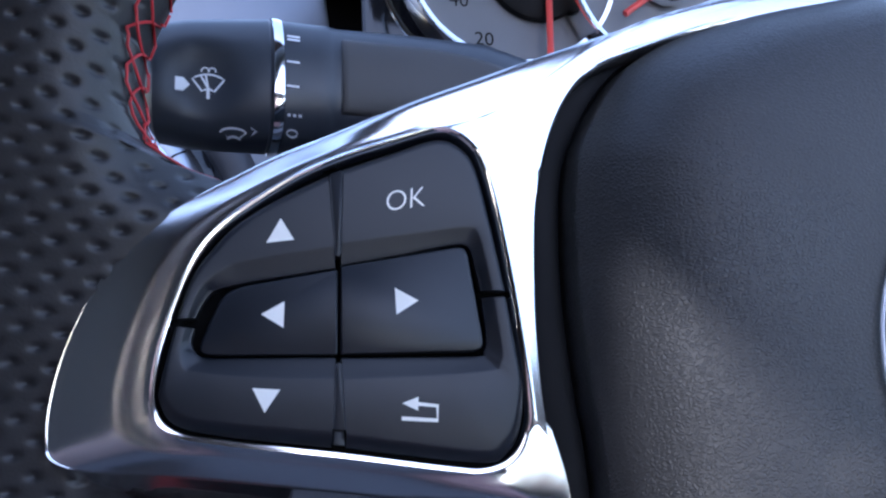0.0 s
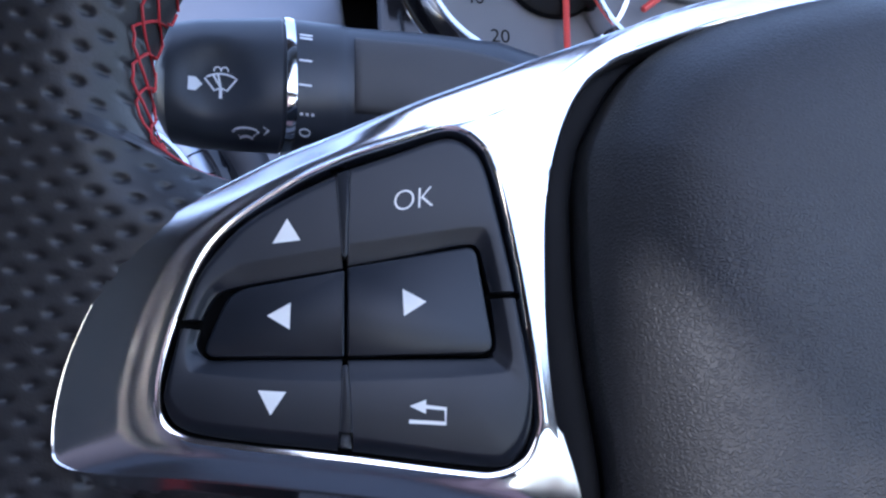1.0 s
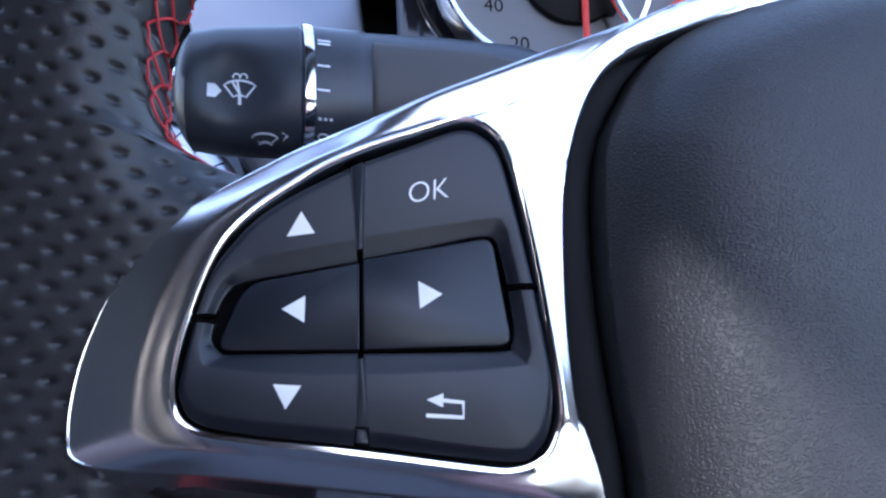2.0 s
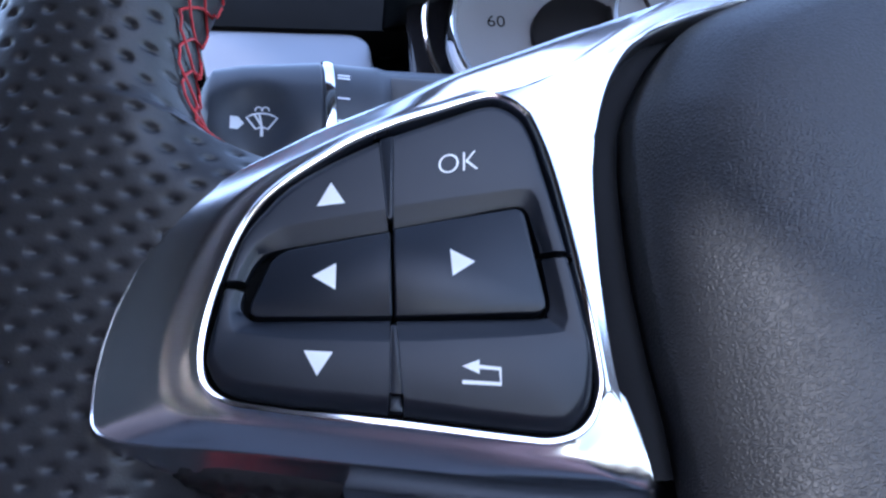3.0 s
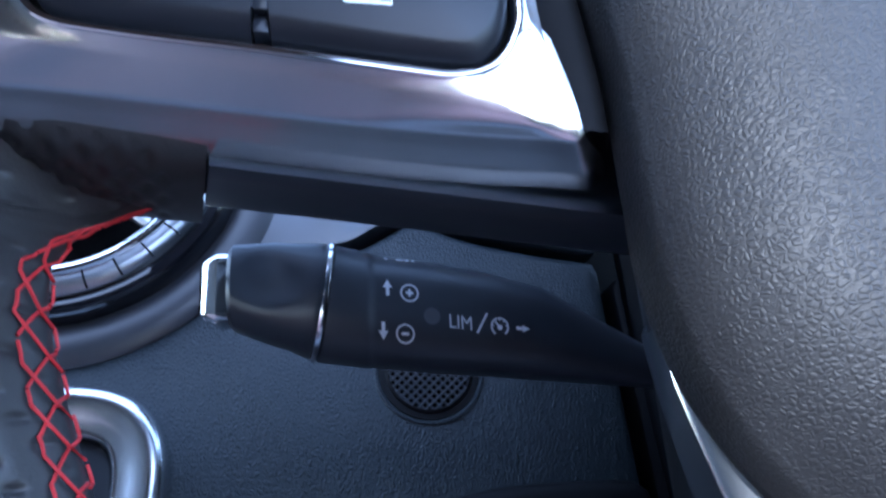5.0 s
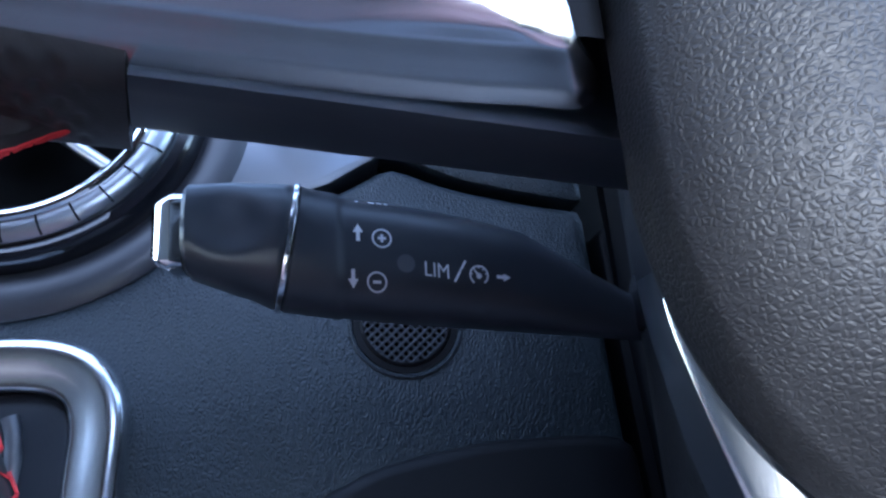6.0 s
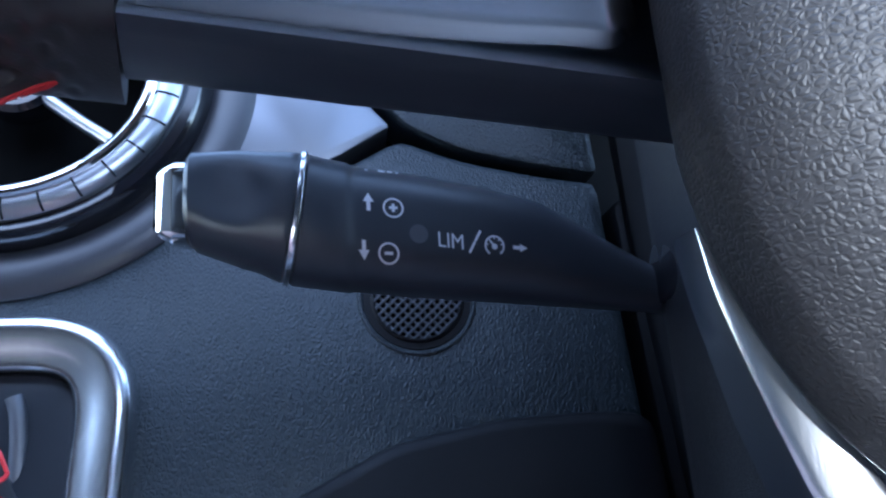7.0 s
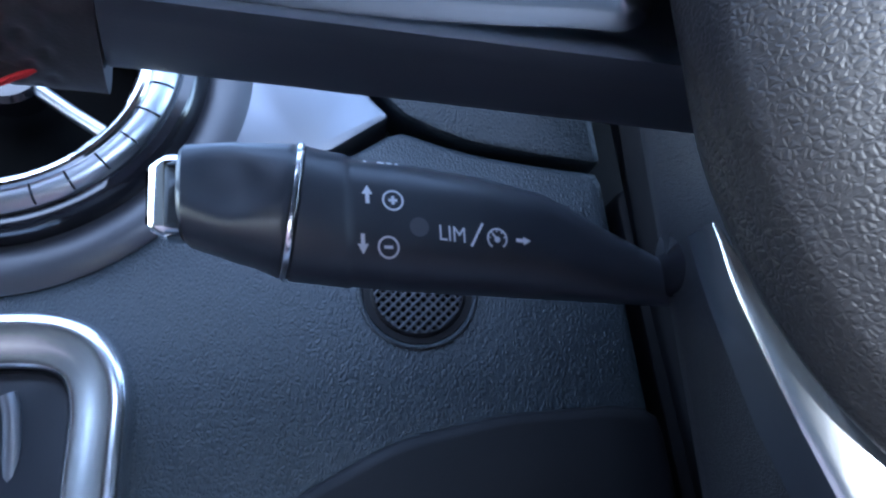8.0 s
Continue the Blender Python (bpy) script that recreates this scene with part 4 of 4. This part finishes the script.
part("needle", tube([(16.9, 18.9, 17.7), (14.6, 18.9, 15.9)], 0.16, 8), M_NEEDLE, cluster, "red needle")
part("hub", loft([flat(disc(17.0, 18.0, r, 40), y) for r, y in ((1.3, 19.3), (1.25, 18.9), (1.0, 18.7), (0.1, 18.7))], last=True), M_CHROME, cluster, "chrome dial hub")
part("housing", plate(even(rounded([(2.6, 13.0), (2.6, 24.5), (30, 24.5), (30, 13.0)], 1.5), 120), 1.0 + 3.2, 1.0, 0.3), M_GLOSS, cluster, "gloss black housing")

# ---- cabin, in the car's own upright frame, metres ----
# Unseen surroundings, placed and toned to shape the light and the reflections.
def block(name, lo, hi, mat, label, category):
    bm = bmesh.new()
    bmesh.ops.create_cube(bm, size=1.0)
    for v in bm.verts:
        v.co = Vector([lo[k] + (v.co[k] + 0.5) * (hi[k] - lo[k]) for k in range(3)])
    bmesh.ops.bevel(bm, geom=bm.edges[:], offset=0.012, segments=2, affect='EDGES')
    me = bpy.data.meshes.new(name)
    bm.to_mesh(me)
    bm.free()
    me.materials.append(mat)
    return tagged(new(name, me), label, category, kind="structure")


def panel(name, outline, x0, x1, mat, label, category):
    """An upright sheet of the car's side, its outline in y, z."""
    bm = bmesh.new()
    rows = [[bm.verts.new((x, y, z)) for y, z in outline] for x in (x0, x1)]
    for i in range(len(outline)):
        j = (i + 1) % len(outline)
        bm.faces.new((rows[0][i], rows[0][j], rows[1][j], rows[1][i]))
    bm.faces.new(rows[0][::-1])
    bm.faces.new(rows[1])
    bmesh.ops.recalc_face_normals(bm, faces=bm.faces)
    me = bpy.data.meshes.new(name)
    bm.to_mesh(me)
    bm.free()
    me.materials.append(mat)
    return tagged(new(name, me), label, category, kind="structure")


block("floor", (-0.5, -2.0, 0.0), (1.25, 0.75, 0.12), M_CARPET, "grey carpeted car floor", "floor")
# Added black sheet that darkens what the trim's underside reflects.
block("footwell_sheet", (-0.28, -0.16, 0.115), (0.46, 0.58, 0.135), M_CABIN, "unseen black sheet in the footwell, added to darken reflections", "floor mat")
# Unseen roof parts; their brown and the opening follow what the trim mirrors.
block("ceiling", (-0.5, -0.24, 1.28), (1.25, -0.02, 1.33), M_HEADLINER, "unseen dark roof part over the windscreen, edge set for reflections", "ceiling")
block("ceiling_side", (-0.5, -0.62, 1.28), (0.02, -0.24, 1.33), M_HEADLINER, "unseen dark brown roof part, edge set for the arm's reflections", "ceiling")
block("ceiling_back", (-0.5, -2.0, 1.28), (0.03, -0.62, 1.33), M_HEADLINER, "unseen dark brown roof part, placed to darken reflections", "ceiling")
block("ceiling_rear", (0.03, -2.0, 1.28), (1.25, -1.12, 1.33), M_HEADLINER, "unseen dark roof part at the rear, placed to darken reflections", "ceiling")
block("wall_front", (-0.5, 0.62, 0.12), (1.25, 0.75, 0.98), M_CABIN, "dark bulkhead under the windscreen", "wall")
# Unseen blocker, as tall as needed to hold back low light.
block("door_sill", (-0.5, 0.02, 0.12), (-0.42, 0.62, 0.74), M_CABIN, "unseen dark sill by the footwell, height set to cut low light", "door sill")
# Added reflector: its tan shows only in the silver trim.
block("door_frame", (-0.5, -0.54, 0.12), (-0.42, 0.02, 0.74), M_TAN_WALL, "unseen tan side wall by the driver, added as a reflector", "door")
# Added dark block that the left face of the trim reflects.
block("pillar", (-0.5, -0.54, 0.74), (-0.42, 0.12, 1.245), M_CABIN, "unseen dark block beside the driver, added to darken reflections", "pillar")
# Second added tan reflector, further back.
block("wall_left", (-0.5, -2.0, 0.12), (-0.42, -0.54, 0.84), M_TAN_WALL, "unseen tan side wall at the rear, added as a reflector", "wall")
# Added screens and pane form a slot that shapes the hub's sun patch.
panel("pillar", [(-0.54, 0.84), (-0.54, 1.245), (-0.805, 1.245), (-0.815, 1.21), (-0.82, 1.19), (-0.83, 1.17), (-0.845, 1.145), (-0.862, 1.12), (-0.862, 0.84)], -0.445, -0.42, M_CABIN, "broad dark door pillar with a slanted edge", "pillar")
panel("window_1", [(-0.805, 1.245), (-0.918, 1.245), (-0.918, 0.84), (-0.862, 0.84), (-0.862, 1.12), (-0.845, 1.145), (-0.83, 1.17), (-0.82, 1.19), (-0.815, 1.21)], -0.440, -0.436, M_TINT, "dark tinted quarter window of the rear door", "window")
block("wall_left", (-0.445, -2.0, 0.84), (-0.42, -0.918, 1.245), M_CABIN, "unseen dark screen, its edge shading the hub's right side", "wall")
block("wall_right", (1.17, -2.0, 0.12), (1.25, 0.62, 0.93), M_CABIN, "dark door panel of the far side", "wall")
block("wall_rear", (-0.42, -2.0, 0.12), (1.17, -1.92, 0.90), M_CABIN, "dark rear wall of the cabin", "wall")
# Unseen rail, set to end the sun patch at the top.
block("roof_rail", (-0.445, -2.0, 1.245), (-0.42, 0.3, 1.28), M_CABIN, "unseen dark rail, its lower edge shading the hub's top", "roof rail")
block("pillar", (1.17, -0.95, 0.93), (1.25, -0.83, 1.28), M_CABIN, "dark door pillar", "pillar")
# Widened across the rear window to keep its sky out of the trim.
block("pillar", (-0.5, -2.0, 0.90), (0.14, -1.8, 1.28), M_CABIN, "unseen dark block over part of the rear window, darkening reflections", "pillar")
block("pillar", (1.1, -2.0, 0.90), (1.25, -1.7, 1.28), M_CABIN, "dark rear pillar", "pillar")
block("ground", (-60, -60, -0.35), (60, 60, -0.30), M_CONCRETE, "grey concrete ground round the car", "ground")

seat = new("driver_seat")
seat.matrix_world = Matrix.Translation((0.12, -0.75, 0.12))
BASE[seat] = Vector((0, 0, 0))
tagged(seat, "tan-brown leather driver's seat", "seat")


def cushion(name, lo, hi):
    bm = bmesh.new()
    bmesh.ops.create_cube(bm, size=1.0)
    for v in bm.verts:
        v.co = Vector([lo[k] + (v.co[k] + 0.5) * (hi[k] - lo[k]) for k in range(3)]) * 100
    bmesh.ops.bevel(bm, geom=bm.edges[:], offset=5, segments=4, affect='EDGES')
    return part(name, bm, M_SEAT, seat)


cushion("seat", (-0.26, -0.25, 0.0), (0.26, 0.30, 0.26))
cushion("backrest", (-0.25, -0.38, 0.10), (0.25, -0.22, 0.80))
cushion("headrest", (-0.13, -0.38, 0.83), (0.13, -0.27, 1.02))
